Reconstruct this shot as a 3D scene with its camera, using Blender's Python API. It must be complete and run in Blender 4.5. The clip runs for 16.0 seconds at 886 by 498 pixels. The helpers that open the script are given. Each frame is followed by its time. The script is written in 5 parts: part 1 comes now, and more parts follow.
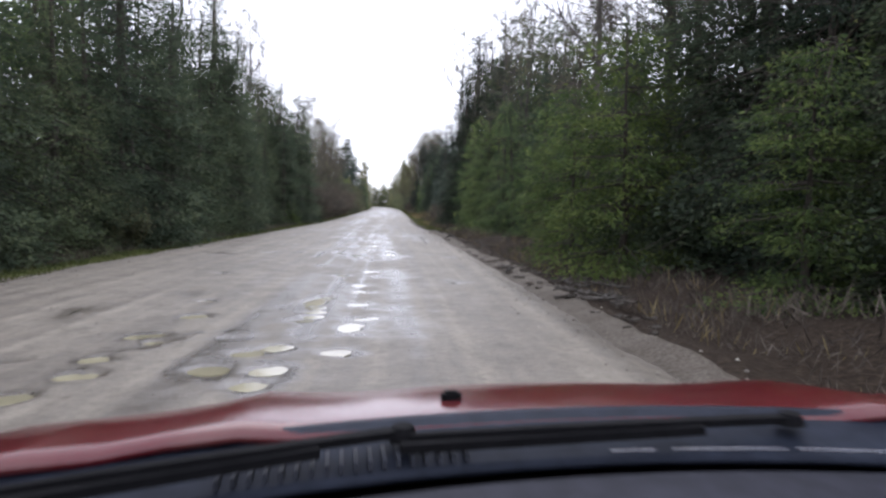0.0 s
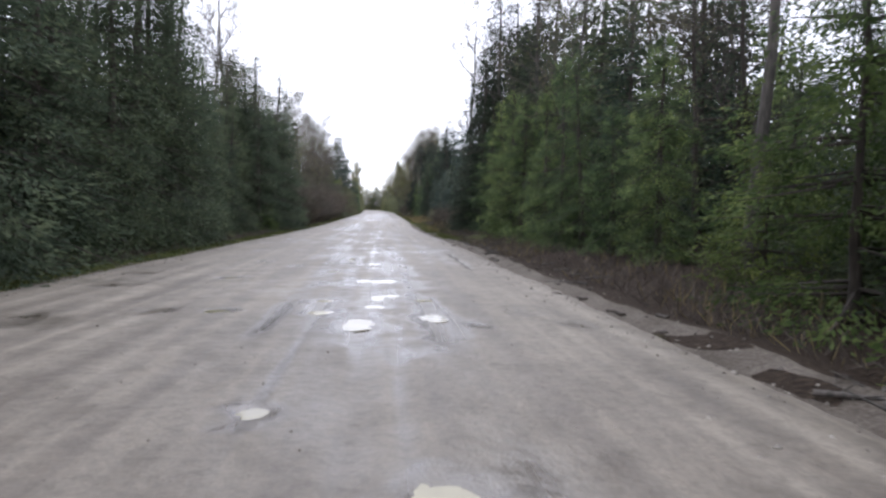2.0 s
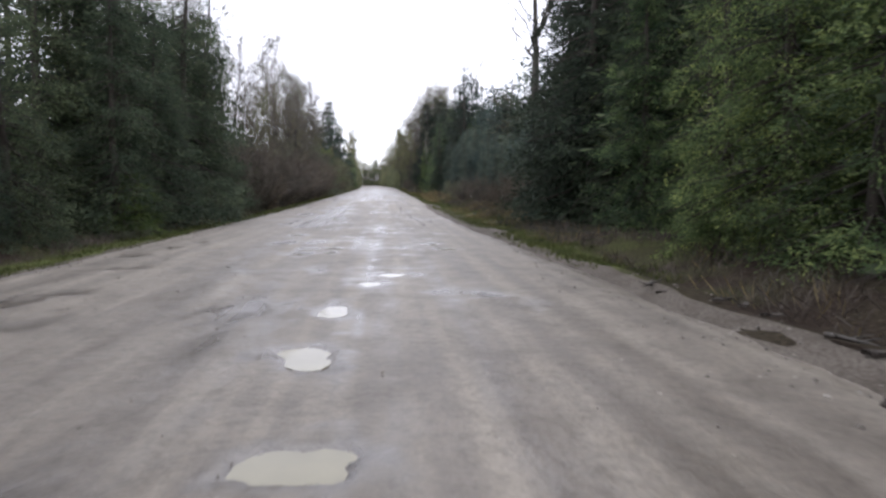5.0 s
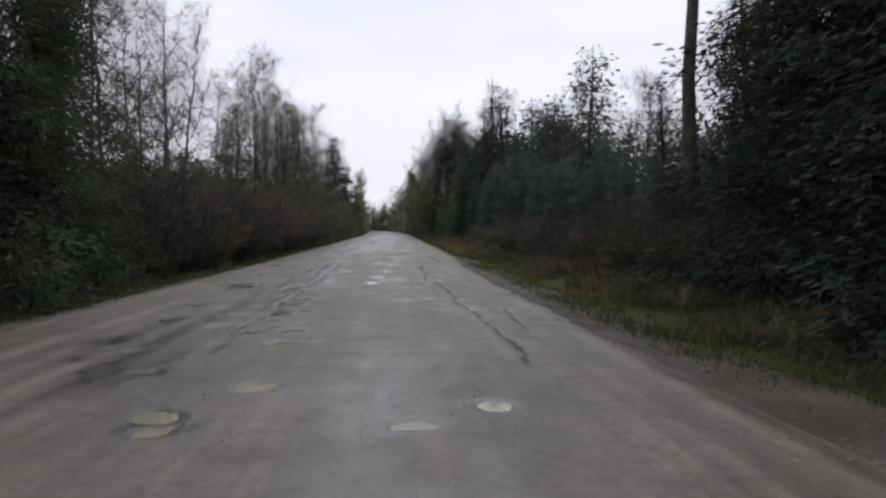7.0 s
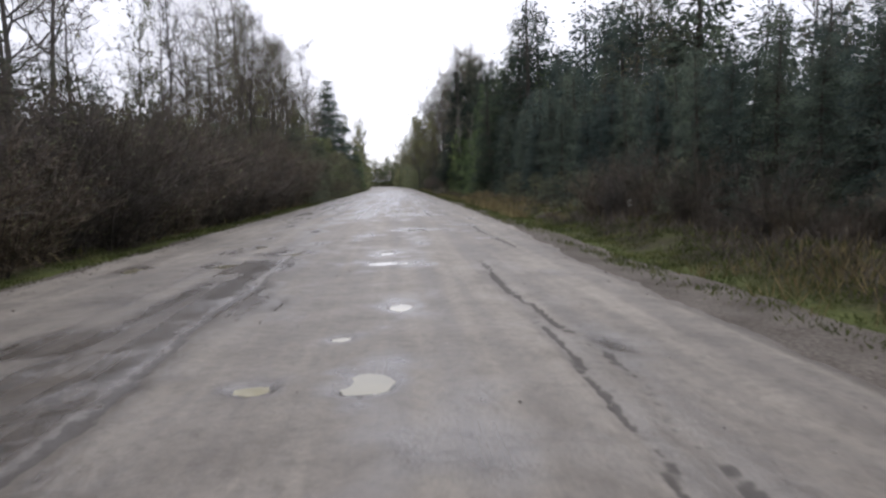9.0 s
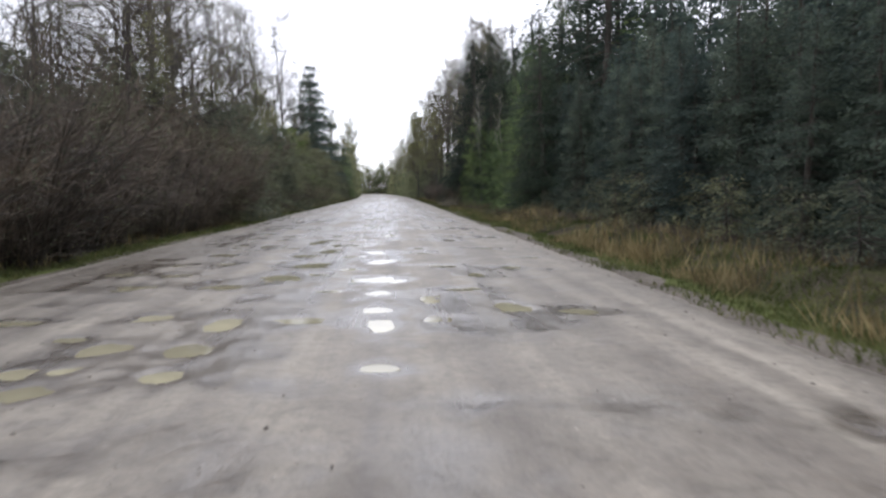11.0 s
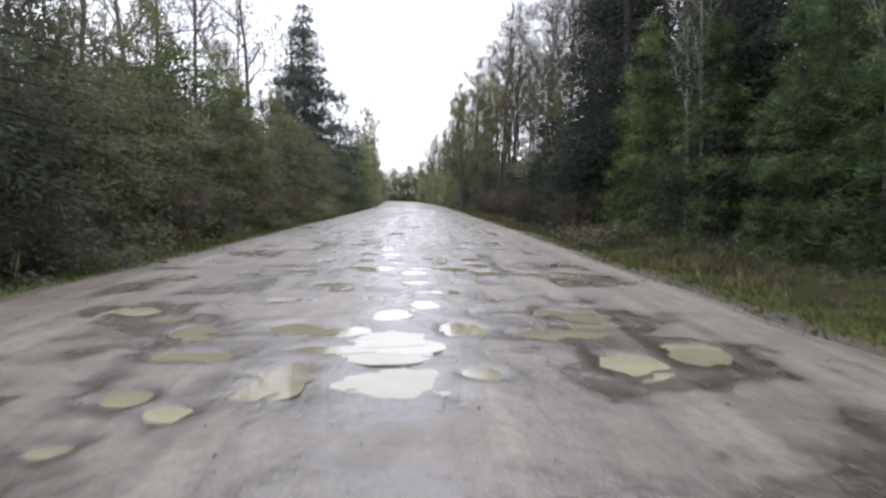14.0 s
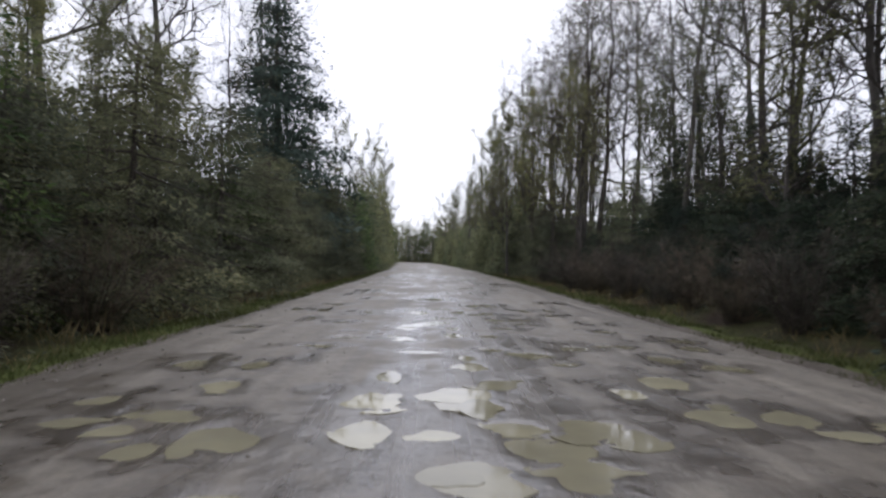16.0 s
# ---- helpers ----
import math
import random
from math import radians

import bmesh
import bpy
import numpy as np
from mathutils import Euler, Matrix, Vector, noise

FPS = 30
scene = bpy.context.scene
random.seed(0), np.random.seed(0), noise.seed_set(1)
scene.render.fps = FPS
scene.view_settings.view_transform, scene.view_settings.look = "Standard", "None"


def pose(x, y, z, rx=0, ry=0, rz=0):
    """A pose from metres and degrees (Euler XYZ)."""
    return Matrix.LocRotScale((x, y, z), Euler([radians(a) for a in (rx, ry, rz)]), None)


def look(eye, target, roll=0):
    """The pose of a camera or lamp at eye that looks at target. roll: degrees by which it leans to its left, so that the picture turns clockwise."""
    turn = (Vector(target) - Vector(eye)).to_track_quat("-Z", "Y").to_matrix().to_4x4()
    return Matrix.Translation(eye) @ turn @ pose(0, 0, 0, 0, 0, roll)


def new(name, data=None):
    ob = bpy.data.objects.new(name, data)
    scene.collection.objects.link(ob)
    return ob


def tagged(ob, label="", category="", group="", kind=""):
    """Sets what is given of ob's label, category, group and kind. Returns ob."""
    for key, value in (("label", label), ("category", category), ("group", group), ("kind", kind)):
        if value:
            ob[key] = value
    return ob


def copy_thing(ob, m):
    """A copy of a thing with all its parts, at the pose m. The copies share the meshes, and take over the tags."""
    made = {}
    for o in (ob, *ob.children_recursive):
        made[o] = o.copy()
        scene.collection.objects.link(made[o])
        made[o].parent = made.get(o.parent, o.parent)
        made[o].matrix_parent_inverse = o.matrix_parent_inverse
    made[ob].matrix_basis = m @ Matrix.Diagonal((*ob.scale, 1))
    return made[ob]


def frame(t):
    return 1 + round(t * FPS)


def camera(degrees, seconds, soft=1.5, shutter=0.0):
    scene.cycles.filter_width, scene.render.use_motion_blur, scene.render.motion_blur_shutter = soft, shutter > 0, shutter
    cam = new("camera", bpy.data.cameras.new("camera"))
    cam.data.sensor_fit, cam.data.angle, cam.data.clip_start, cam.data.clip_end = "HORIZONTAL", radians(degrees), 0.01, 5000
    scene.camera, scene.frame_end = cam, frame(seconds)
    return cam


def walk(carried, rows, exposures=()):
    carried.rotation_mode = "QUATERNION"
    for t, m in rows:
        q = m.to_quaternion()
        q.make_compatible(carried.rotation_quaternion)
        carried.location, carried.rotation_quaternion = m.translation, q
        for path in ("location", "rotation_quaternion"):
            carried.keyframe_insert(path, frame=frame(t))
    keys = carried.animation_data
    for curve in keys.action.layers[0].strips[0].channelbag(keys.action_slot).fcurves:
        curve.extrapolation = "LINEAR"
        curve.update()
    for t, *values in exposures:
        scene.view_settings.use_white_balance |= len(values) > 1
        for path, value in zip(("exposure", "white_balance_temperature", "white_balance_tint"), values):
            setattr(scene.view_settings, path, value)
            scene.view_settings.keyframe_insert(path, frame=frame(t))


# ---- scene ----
# ---- camera ----
cam = camera(68.4, 16.0, soft=2.6, shutter=0.12)
PATH = [
    (0, (1.676, 0.000, 1.361), (2.454, 9.953, 0.773), 1.04),
    (0.5, (1.484, 2.483, 1.339), (2.426, 12.420, 0.734), -0.76),
    (1, (1.317, 5.057, 1.352), (2.468, 14.979, 0.875), 0.70),
    (1.5, (1.116, 7.920, 1.339), (2.193, 17.857, 1.030), 1.43),
    (2, (0.942, 11.159, 1.348), (1.849, 21.103, 0.811), 0.89),
    (2.5, (0.844, 14.735, 1.349), (1.561, 24.639, 0.165), -0.39),
    (3, (0.708, 18.537, 1.365), (1.494, 28.463, 0.449), -0.46),
    (3.5, (0.663, 22.347, 1.321), (1.623, 32.252, 0.339), -1.03),
    (6, (0.915, 44.498, 1.361), (1.822, 54.429, 0.613), 0.41),
    (6.5, (0.882, 48.395, 1.361), (1.985, 58.317, 1.945), 0.32),
    (7, (0.801, 52.181, 1.392), (1.560, 62.149, 1.159), -0.28),
    (7.5, (0.720, 55.866, 1.357), (1.341, 65.824, 0.692), -0.81),
    (8, (0.599, 59.674, 1.366), (1.227, 69.609, 0.433), -1.18),
    (8.5, (0.517, 63.666, 1.356), (1.192, 73.597, 0.412), -1.71),
    (11, (0.523, 88.679, 1.520), (1.307, 98.607, 0.721), -0.46),
    (11.5, (0.437, 94.533, 1.597), (1.245, 104.444, 0.641), 0.00),
    (12, (0.381, 100.483, 1.655), (0.839, 110.428, 0.814), 1.46),
    (12.5, (0.329, 106.480, 1.698), (0.915, 116.328, 0.163), -1.64),
    (13, (0.291, 112.438, 1.737), (1.223, 122.350, 0.909), 3.46),
    (13.5, (0.197, 118.443, 1.832), (1.056, 128.323, 0.651), -0.69),
    (14, (0.032, 124.459, 1.892), (0.413, 134.420, 1.206), 0.62),
    (14.5, (-0.209, 130.449, 1.951), (0.187, 140.441, 2.128), -0.16),
    (15, (-0.456, 136.431, 2.026), (0.270, 146.400, 2.415), -0.54),
    (15.5, (-0.751, 142.309, 2.066), (0.248, 152.247, 2.653), 1.79),
    (16, (-1.030, 148.066, 2.147), (-0.859, 158.064, 2.387), 1.07),
]
walk(cam, [(t, look(eye, target, roll)) for t, eye, target, roll in PATH],
     [(0, 0.05, 6120, 13), (3.7, 0.05, 6120, 13), (6, -0.1, 6300, 13), (6.5, -0.35, 6300, 13), (7, -1.1, 6300, 13), (7.5, -0.98, 6300, 13), (8, -0.78, 6300, 13), (8.5, -0.58, 6300, 13), (10.8, -0.05, 6280, 11), (12.5, -0.02, 6280, 11), (13, 0.08, 6280, 11), (14, 0.2, 6220, 12), (14.5, 0.26, 6220, 12), (15, 0, 6220, 12), (15.5, -0.4, 6220, 12), (16, -0.55, 6220, 12)])

# ---- light ----
SUN_UP, SUN_TURN = radians(48), radians(8)
world = bpy.data.worlds.new("overcast_sky")
scene.world = world
world.use_nodes = True
wn, wl = world.node_tree.nodes, world.node_tree.links
bg = wn["Background"]
sky = wn.new("ShaderNodeTexSky")
sky.sky_type, sky.sun_disc = "NISHITA", False
sky.sun_elevation, sky.sun_rotation = SUN_UP, SUN_TURN
sky_dim = wn.new("ShaderNodeMix")
sky_dim.data_type, sky_dim.blend_type = "RGBA", "MULTIPLY"
sky_dim.inputs[0].default_value = 1.0
sky_dim.inputs[7].default_value = (0.09, 0.09, 0.09, 1)
wl.new(sky.outputs[0], sky_dim.inputs[6])
cloud_at = wn.new("ShaderNodeTexCoord")
cloud_map = wn.new("ShaderNodeMapping")
cloud_map.inputs["Scale"].default_value = (1.2, 1.2, 3.5)
cloud_noise = wn.new("ShaderNodeTexNoise")
cloud_noise.inputs["Scale"].default_value, cloud_noise.inputs["Detail"].default_value = 2.2, 5
cloud_ramp = wn.new("ShaderNodeValToRGB")
cloud_ramp.color_ramp.elements[0].position, cloud_ramp.color_ramp.elements[0].color = 0.3, (0.88, 0.88, 0.96, 1)
cloud_ramp.color_ramp.elements[1].position, cloud_ramp.color_ramp.elements[1].color = 0.65, (1.03, 1.02, 1.08, 1)
wl.new(cloud_at.outputs["Generated"], cloud_map.inputs[0])
wl.new(cloud_map.outputs[0], cloud_noise.inputs[0])
wl.new(cloud_noise.outputs[0], cloud_ramp.inputs[0])
overcast = wn.new("ShaderNodeMix")
overcast.data_type = "RGBA"
overcast.inputs[0].default_value = 0.88
wl.new(sky_dim.outputs[2], overcast.inputs[6])
wl.new(cloud_ramp.outputs[0], overcast.inputs[7])
wl.new(overcast.outputs[2], bg.inputs[0])
bg.inputs[1].default_value = 2.15

sun_data = bpy.data.lights.new("sun", "SUN")
sun_data.energy, sun_data.angle, sun_data.color = 0.7, radians(40), (1.0, 0.97, 0.93)
sun = new("sun", sun_data)
sun.matrix_basis = look((0, 0, 30), Vector((0, 0, 30)) - Vector((math.sin(SUN_TURN) * math.cos(SUN_UP), math.cos(SUN_TURN) * math.cos(SUN_UP), math.sin(SUN_UP))))


# ---- materials ----
def material(name, rough=0.7, metal=0.0):
    m = bpy.data.materials.new(name)
    m.use_nodes = True
    p = m.node_tree.nodes["Principled BSDF"]
    p.inputs["Roughness"].default_value, p.inputs["Metallic"].default_value = rough, metal
    return m, m.node_tree.nodes, m.node_tree.links, p


def noise_node(nodes, links, scale, detail=4, stretch=(1, 1, 1), kind="Object"):
    at, mp, nz = nodes.new("ShaderNodeTexCoord"), nodes.new("ShaderNodeMapping"), nodes.new("ShaderNodeTexNoise")
    mp.inputs["Scale"].default_value = stretch
    nz.inputs["Scale"].default_value, nz.inputs["Detail"].default_value = scale, detail
    links.new(at.outputs[kind], mp.inputs[0])
    links.new(mp.outputs[0], nz.inputs["Vector"])
    return nz.outputs[0]


def ramp(nodes, links, value, stops):
    r = nodes.new("ShaderNodeValToRGB")
    e = r.color_ramp.elements
    while len(e) < len(stops):
        e.new(0.5)
    for k, (at, c) in enumerate(stops):
        e[k].position, e[k].color = at, (*c, 1)
    links.new(value, r.inputs[0])
    return r.outputs[0]


def blend(nodes, links, fac, a, b, kind="MIX"):
    m = nodes.new("ShaderNodeMix")
    m.data_type, m.blend_type = "RGBA", kind
    for put, sock in ((fac, 0), (a, 6), (b, 7)):
        if isinstance(put, (int, float)):
            m.inputs[sock].default_value = put
        elif isinstance(put, tuple):
            m.inputs[sock].default_value = (*put, 1)
        else:
            links.new(put, m.inputs[sock])
    return m.outputs[2]


def maths(nodes, links, op, a, b=0.0):
    m = nodes.new("ShaderNodeMath")
    m.operation = op
    for put, sock in ((a, 0), (b, 1)):
        if isinstance(put, (int, float)):
            m.inputs[sock].default_value = put
        else:
            links.new(put, m.inputs[sock])
    return m.outputs[0]


def bump(nodes, links, p, height, strength, distance):
    b = nodes.new("ShaderNodeBump")
    b.inputs["Strength"].default_value, b.inputs["Distance"].default_value = strength, distance
    links.new(height, b.inputs["Height"])
    links.new(b.outputs[0], p.inputs["Normal"])


def leaf_material(name, dark, light, tip, through_light=0.33, spread=0.5):
    """Foliage: shade by leaf and by tree, some light passing through."""
    m, n, l, p = material(name, 0.7)
    geo, info = n.new("ShaderNodeNewGeometry"), n.new("ShaderNodeObjectInfo")
    clump = noise_node(n, l, 2.0, 3)
    shade = maths(n, l, "ADD", maths(n, l, "MULTIPLY", geo.outputs["Random Per Island"], 0.28), maths(n, l, "SUBTRACT", maths(n, l, "MULTIPLY", clump, 2.1), 0.69))
    leafy = ramp(n, l, shade, [(0.05, dark), (0.5, light), (0.95, tip)])
    patch = ramp(n, l, noise_node(n, l, 0.7, 3), [(0.32, (0.66, 0.67, 0.68)), (0.68, (1.25, 1.24, 1.16))])
    col = blend(n, l, 1.0, leafy, patch, "MULTIPLY")
    by_tree = ramp(n, l, info.outputs["Random"], [(0.0, (1 - spread * 0.6, 1 - spread * 0.5, 1 - spread * 0.4)), (1.0, (1 + spread * 0.6, 1 + spread * 0.45, 1 + spread * 0.1))])
    col = blend(n, l, 1.0, col, by_tree, "MULTIPLY")
    l.new(col, p.inputs["Base Color"])
    p.inputs["Specular IOR Level"].default_value = 0.08
    tr, mix = n.new("ShaderNodeBsdfTranslucent"), n.new("ShaderNodeMixShader")
    l.new(col, tr.inputs[0])
    mix.inputs[0].default_value = through_light
    l.new(p.outputs[0], mix.inputs[1])
    l.new(tr.outputs[0], mix.inputs[2])
    l.new(mix.outputs[0], n["Material Output"].inputs[0])
    return m


def bark_material(name, dark, light, stretch=(6, 6, 1.2), rough=0.85):
    m, n, l, p = material(name, rough)
    v = noise_node(n, l, 3.0, 6, stretch)
    col = ramp(n, l, v, [(0.3, dark), (0.7, light)])
    stain = ramp(n, l, noise_node(n, l, 0.7, 3), [(0.35, (0.6, 0.62, 0.58)), (0.7, (1.1, 1.08, 1.05))])
    l.new(blend(n, l, 1.0, col, stain, "MULTIPLY"), p.inputs["Base Color"])
    bump(n, l, p, v, 0.6, 0.02)
    return m


CEDAR = leaf_material("cedar_foliage", (0.038, 0.055, 0.038), (0.080, 0.108, 0.074), (0.150, 0.180, 0.112), 0.4)
# Lightest tone: fresh growth, raised so clumps look like frond tips catching light.
CEDAR_FRESH = leaf_material("fresh_cedar_foliage", (0.042, 0.068, 0.038), (0.112, 0.164, 0.082), (0.32, 0.39, 0.15), 0.45)
FIR = leaf_material("fir_needles", (0.040, 0.058, 0.055), (0.084, 0.113, 0.102), (0.138, 0.172, 0.142), 0.4)
# Cedar foliage darkened to put deep roadside shade into the colour.
SHADED_CEDAR = leaf_material("shaded_cedar_foliage", (0.018, 0.028, 0.022), (0.040, 0.056, 0.042), (0.072, 0.092, 0.064), 0.2)
SPRUCE = leaf_material("spruce_needles", (0.030, 0.048, 0.051), (0.056, 0.083, 0.082), (0.083, 0.114, 0.108), 0.1)
SPRING = leaf_material("spring_leaves", (0.040, 0.066, 0.028), (0.098, 0.142, 0.052), (0.200, 0.245, 0.090), 0.45)
OLIVE = leaf_material("understory_leaves", (0.060, 0.070, 0.050), (0.135, 0.148, 0.104), (0.225, 0.230, 0.156), 0.46)
BUDS = leaf_material("budding_leaves", (0.12, 0.13, 0.062), (0.19, 0.20, 0.10), (0.26, 0.26, 0.145), 0.4)
# Pale spring green, lightened further so distance haze is in the colour.
HAZE_PALE = leaf_material("haze_paled_spring_leaves", (0.16, 0.178, 0.105), (0.235, 0.255, 0.155), (0.32, 0.33, 0.21), 0.55, 0.3)
TWIGS = leaf_material("bare_twigs", (0.060, 0.050, 0.044), (0.116, 0.097, 0.087), (0.185, 0.158, 0.142), 0.0)
GREY_TWIGS = leaf_material("grey_twigs", (0.075, 0.068, 0.064), (0.145, 0.130, 0.122), (0.230, 0.210, 0.195), 0.0)
BARK = bark_material("brown_bark", (0.03, 0.024, 0.02), (0.085, 0.07, 0.058))
GREY_BARK = bark_material("grey_bark", (0.045, 0.04, 0.037), (0.14, 0.125, 0.112))
BIRCH = bark_material("birch_bark", (0.16, 0.15, 0.14), (0.55, 0.53, 0.50), (1.2, 1.2, 7))
GRASS = leaf_material("verge_grass_blades", (0.042, 0.056, 0.018), (0.082, 0.100, 0.036), (0.16, 0.155, 0.075), 0.3, 0.1)
SEEDS = leaf_material("pale_seed_heads", (0.30, 0.27, 0.22), (0.45, 0.42, 0.36), (0.6, 0.57, 0.5), 0.3, 0.1)
STRAW = leaf_material("dry_grass_blades", (0.11, 0.085, 0.045), (0.20, 0.16, 0.085), (0.33, 0.27, 0.15), 0.2, 0.1)


def road_material():
    m, n, l, p = material("wet_gravel_road", 0.6)
    damp = n.new("ShaderNodeAttribute")
    damp.attribute_name = "damp"
    streak = noise_node(n, l, 1.0, 5, (3.4, 0.07, 1))
    patch = noise_node(n, l, 0.55, 6, (1, 0.55, 1))
    grain = noise_node(n, l, 38, 4)
    base = ramp(n, l, streak, [(0.3, (0.116, 0.100, 0.083)), (0.5, (0.170, 0.151, 0.127)), (0.68, (0.244, 0.220, 0.186))])
    base = blend(n, l, 1.0, base, ramp(n, l, patch, [(0.3, (0.74, 0.73, 0.71)), (0.68, (1.1, 1.09, 1.06))]), "MULTIPLY")
    mottle = noise_node(n, l, 2.6, 6, (1, 0.7, 1))
    base = blend(n, l, 1.0, base, ramp(n, l, mottle, [(0.3, (0.74, 0.725, 0.70)), (0.48, (0.98, 0.98, 0.97)), (0.7, (1.14, 1.13, 1.10))]), "MULTIPLY")
    base = blend(n, l, 1.0, base, ramp(n, l, grain, [(0.3, (0.82, 0.82, 0.82)), (0.7, (1.13, 1.13, 1.12))]), "MULTIPLY")
    coarse = noise_node(n, l, 11, 5, (1, 0.85, 1))
    base = blend(n, l, 1.0, base, ramp(n, l, coarse, [(0.34, (0.80, 0.79, 0.78)), (0.48, (1.0, 1.0, 1.0)), (0.66, (1.08, 1.075, 1.07))]), "MULTIPLY")
    uneven = maths(n, l, "ADD", damp.outputs["Fac"], maths(n, l, "ADD", maths(n, l, "MULTIPLY", maths(n, l, "SUBTRACT", patch, 0.5), 0.9), maths(n, l, "MULTIPLY", maths(n, l, "SUBTRACT", mottle, 0.5), 0.7)))
    wet = ramp(n, l, uneven, [(0.22, (0, 0, 0)), (0.7, (1, 1, 1))])
    base = blend(n, l, wet, base, blend(n, l, 1.0, base, (0.52, 0.505, 0.50), "MULTIPLY"))
    # Near-black brown: mud and, in the cracks, shade put into the colour.
    dark_marks = n.new("ShaderNodeAttribute")
    dark_marks.attribute_name = "dark_marks"
    ragged = maths(n, l, "ADD", dark_marks.outputs["Fac"], maths(n, l, "MULTIPLY", maths(n, l, "SUBTRACT", noise_node(n, l, 8, 5), 0.5), 1.3))
    filled = ramp(n, l, ragged, [(0.55, (0, 0, 0)), (0.74, (1, 1, 1))])
    base = blend(n, l, maths(n, l, "MULTIPLY", filled, 0.78), base, (0.042, 0.036, 0.031))
    l.new(base, p.inputs["Base Color"])
    rough = maths(n, l, "SUBTRACT", 0.60, maths(n, l, "MULTIPLY", wet, 0.33))
    rough = maths(n, l, "ADD", rough, maths(n, l, "MULTIPLY", filled, 0.3))
    rough = maths(n, l, "ADD", rough, maths(n, l, "MULTIPLY", maths(n, l, "SUBTRACT", streak, 0.5), 0.35))
    l.new(rough, p.inputs["Roughness"])
    tall = maths(n, l, "ADD", maths(n, l, "MULTIPLY", grain, 0.35), noise_node(n, l, 9, 5))
    bump(n, l, p, tall, 0.6, 0.02)
    return m


def ground_material():
    m, n, l, p = material("forest_floor", 0.9)
    big, small = noise_node(n, l, 0.5, 5), noise_node(n, l, 14, 5)
    litter = ramp(n, l, small, [(0.3, (0.018, 0.013, 0.010)), (0.55, (0.036, 0.027, 0.020)), (0.75, (0.072, 0.055, 0.039))])
    mossy = ramp(n, l, small, [(0.3, (0.03, 0.036, 0.014)), (0.7, (0.085, 0.09, 0.034))])
    at, xyz = n.new("ShaderNodeTexCoord"), n.new("ShaderNodeSeparateXYZ")
    l.new(at.outputs["Object"], xyz.inputs[0])
    away = maths(n, l, "SUBTRACT", maths(n, l, "ABSOLUTE", maths(n, l, "ADD", xyz.outputs[0], 0.6)), 4.65)
    grassy = maths(n, l, "ADD", maths(n, l, "MULTIPLY", away, 0.55), maths(n, l, "MULTIPLY", maths(n, l, "SUBTRACT", big, 0.5), 1.6))
    bare_bank = maths(n, l, "MULTIPLY", ramp(n, l, xyz.outputs[0], [(0.0, (0, 0, 0)), (1.0, (1, 1, 1))]), ramp(n, l, maths(n, l, "MULTIPLY", xyz.outputs[1], 0.01), [(0.40, (1, 1, 1)), (0.50, (0, 0, 0))]))
    grassy = maths(n, l, "ADD", grassy, bare_bank)
    moss = maths(n, l, "MULTIPLY", ramp(n, l, big, [(0.42, (0, 0, 0)), (0.62, (1, 1, 1))]), maths(n, l, "SUBTRACT", 1.0, bare_bank))
    col = blend(n, l, moss, litter, mossy)
    turf = ramp(n, l, small, [(0.3, (0.045, 0.058, 0.016)), (0.7, (0.11, 0.125, 0.042))])
    col = blend(n, l, ramp(n, l, grassy, [(0.55, (1, 1, 1)), (0.95, (0, 0, 0))]), col, turf)
    l.new(col, p.inputs["Base Color"])
    p.inputs["Specular IOR Level"].default_value = 0.08
    bump(n, l, p, small, 0.8, 0.05)
    return m


def shoulder_material():
    m, n, l, p = material("gravel_shoulder", 0.85)
    big, small = noise_node(n, l, 1.1, 5), noise_node(n, l, 26, 5)
    col = ramp(n, l, small, [(0.3, (0.066, 0.056, 0.046)), (0.7, (0.165, 0.145, 0.120))])
    col = blend(n, l, 1.0, col, ramp(n, l, big, [(0.35, (0.65, 0.63, 0.6)), (0.65, (1.1, 1.1, 1.1))]), "MULTIPLY")
    l.new(col, p.inputs["Base Color"])
    p.inputs["Specular IOR Level"].default_value = 0.2
    bump(n, l, p, small, 0.8, 0.03)
    return m


def stone_material():
    m, n, l, p = material("grey_stones", 0.8)
    geo = n.new("ShaderNodeNewGeometry")
    l.new(ramp(n, l, geo.outputs["Random Per Island"], [(0.0, (0.09, 0.08, 0.066)), (0.6, (0.19, 0.17, 0.145)), (1.0, (0.32, 0.30, 0.26))]), p.inputs["Base Color"])
    return m


def water_material():
    m, n, l, p = material("muddy_water", 0.03)
    info = n.new("ShaderNodeObjectInfo")
    col = ramp(n, l, info.outputs["Random"], [(0.0, (0.235, 0.217, 0.15)), (0.5, (0.30, 0.277, 0.192)), (1.0, (0.385, 0.356, 0.25))])
    murk = ramp(n, l, noise_node(n, l, 2.2, 3), [(0.3, (0.85, 0.85, 0.85)), (0.7, (1.08, 1.08, 1.05))])
    l.new(blend(n, l, 1.0, col, murk, "MULTIPLY"), p.inputs["Base Color"])
    p.inputs["IOR"].default_value = 1.33
    bump(n, l, p, noise_node(n, l, 7, 2), 0.05, 0.01)
    return m


ROAD, FLOOR, SHOULDER, STONES, WATER = road_material(), ground_material(), shoulder_material(), stone_material(), water_material()


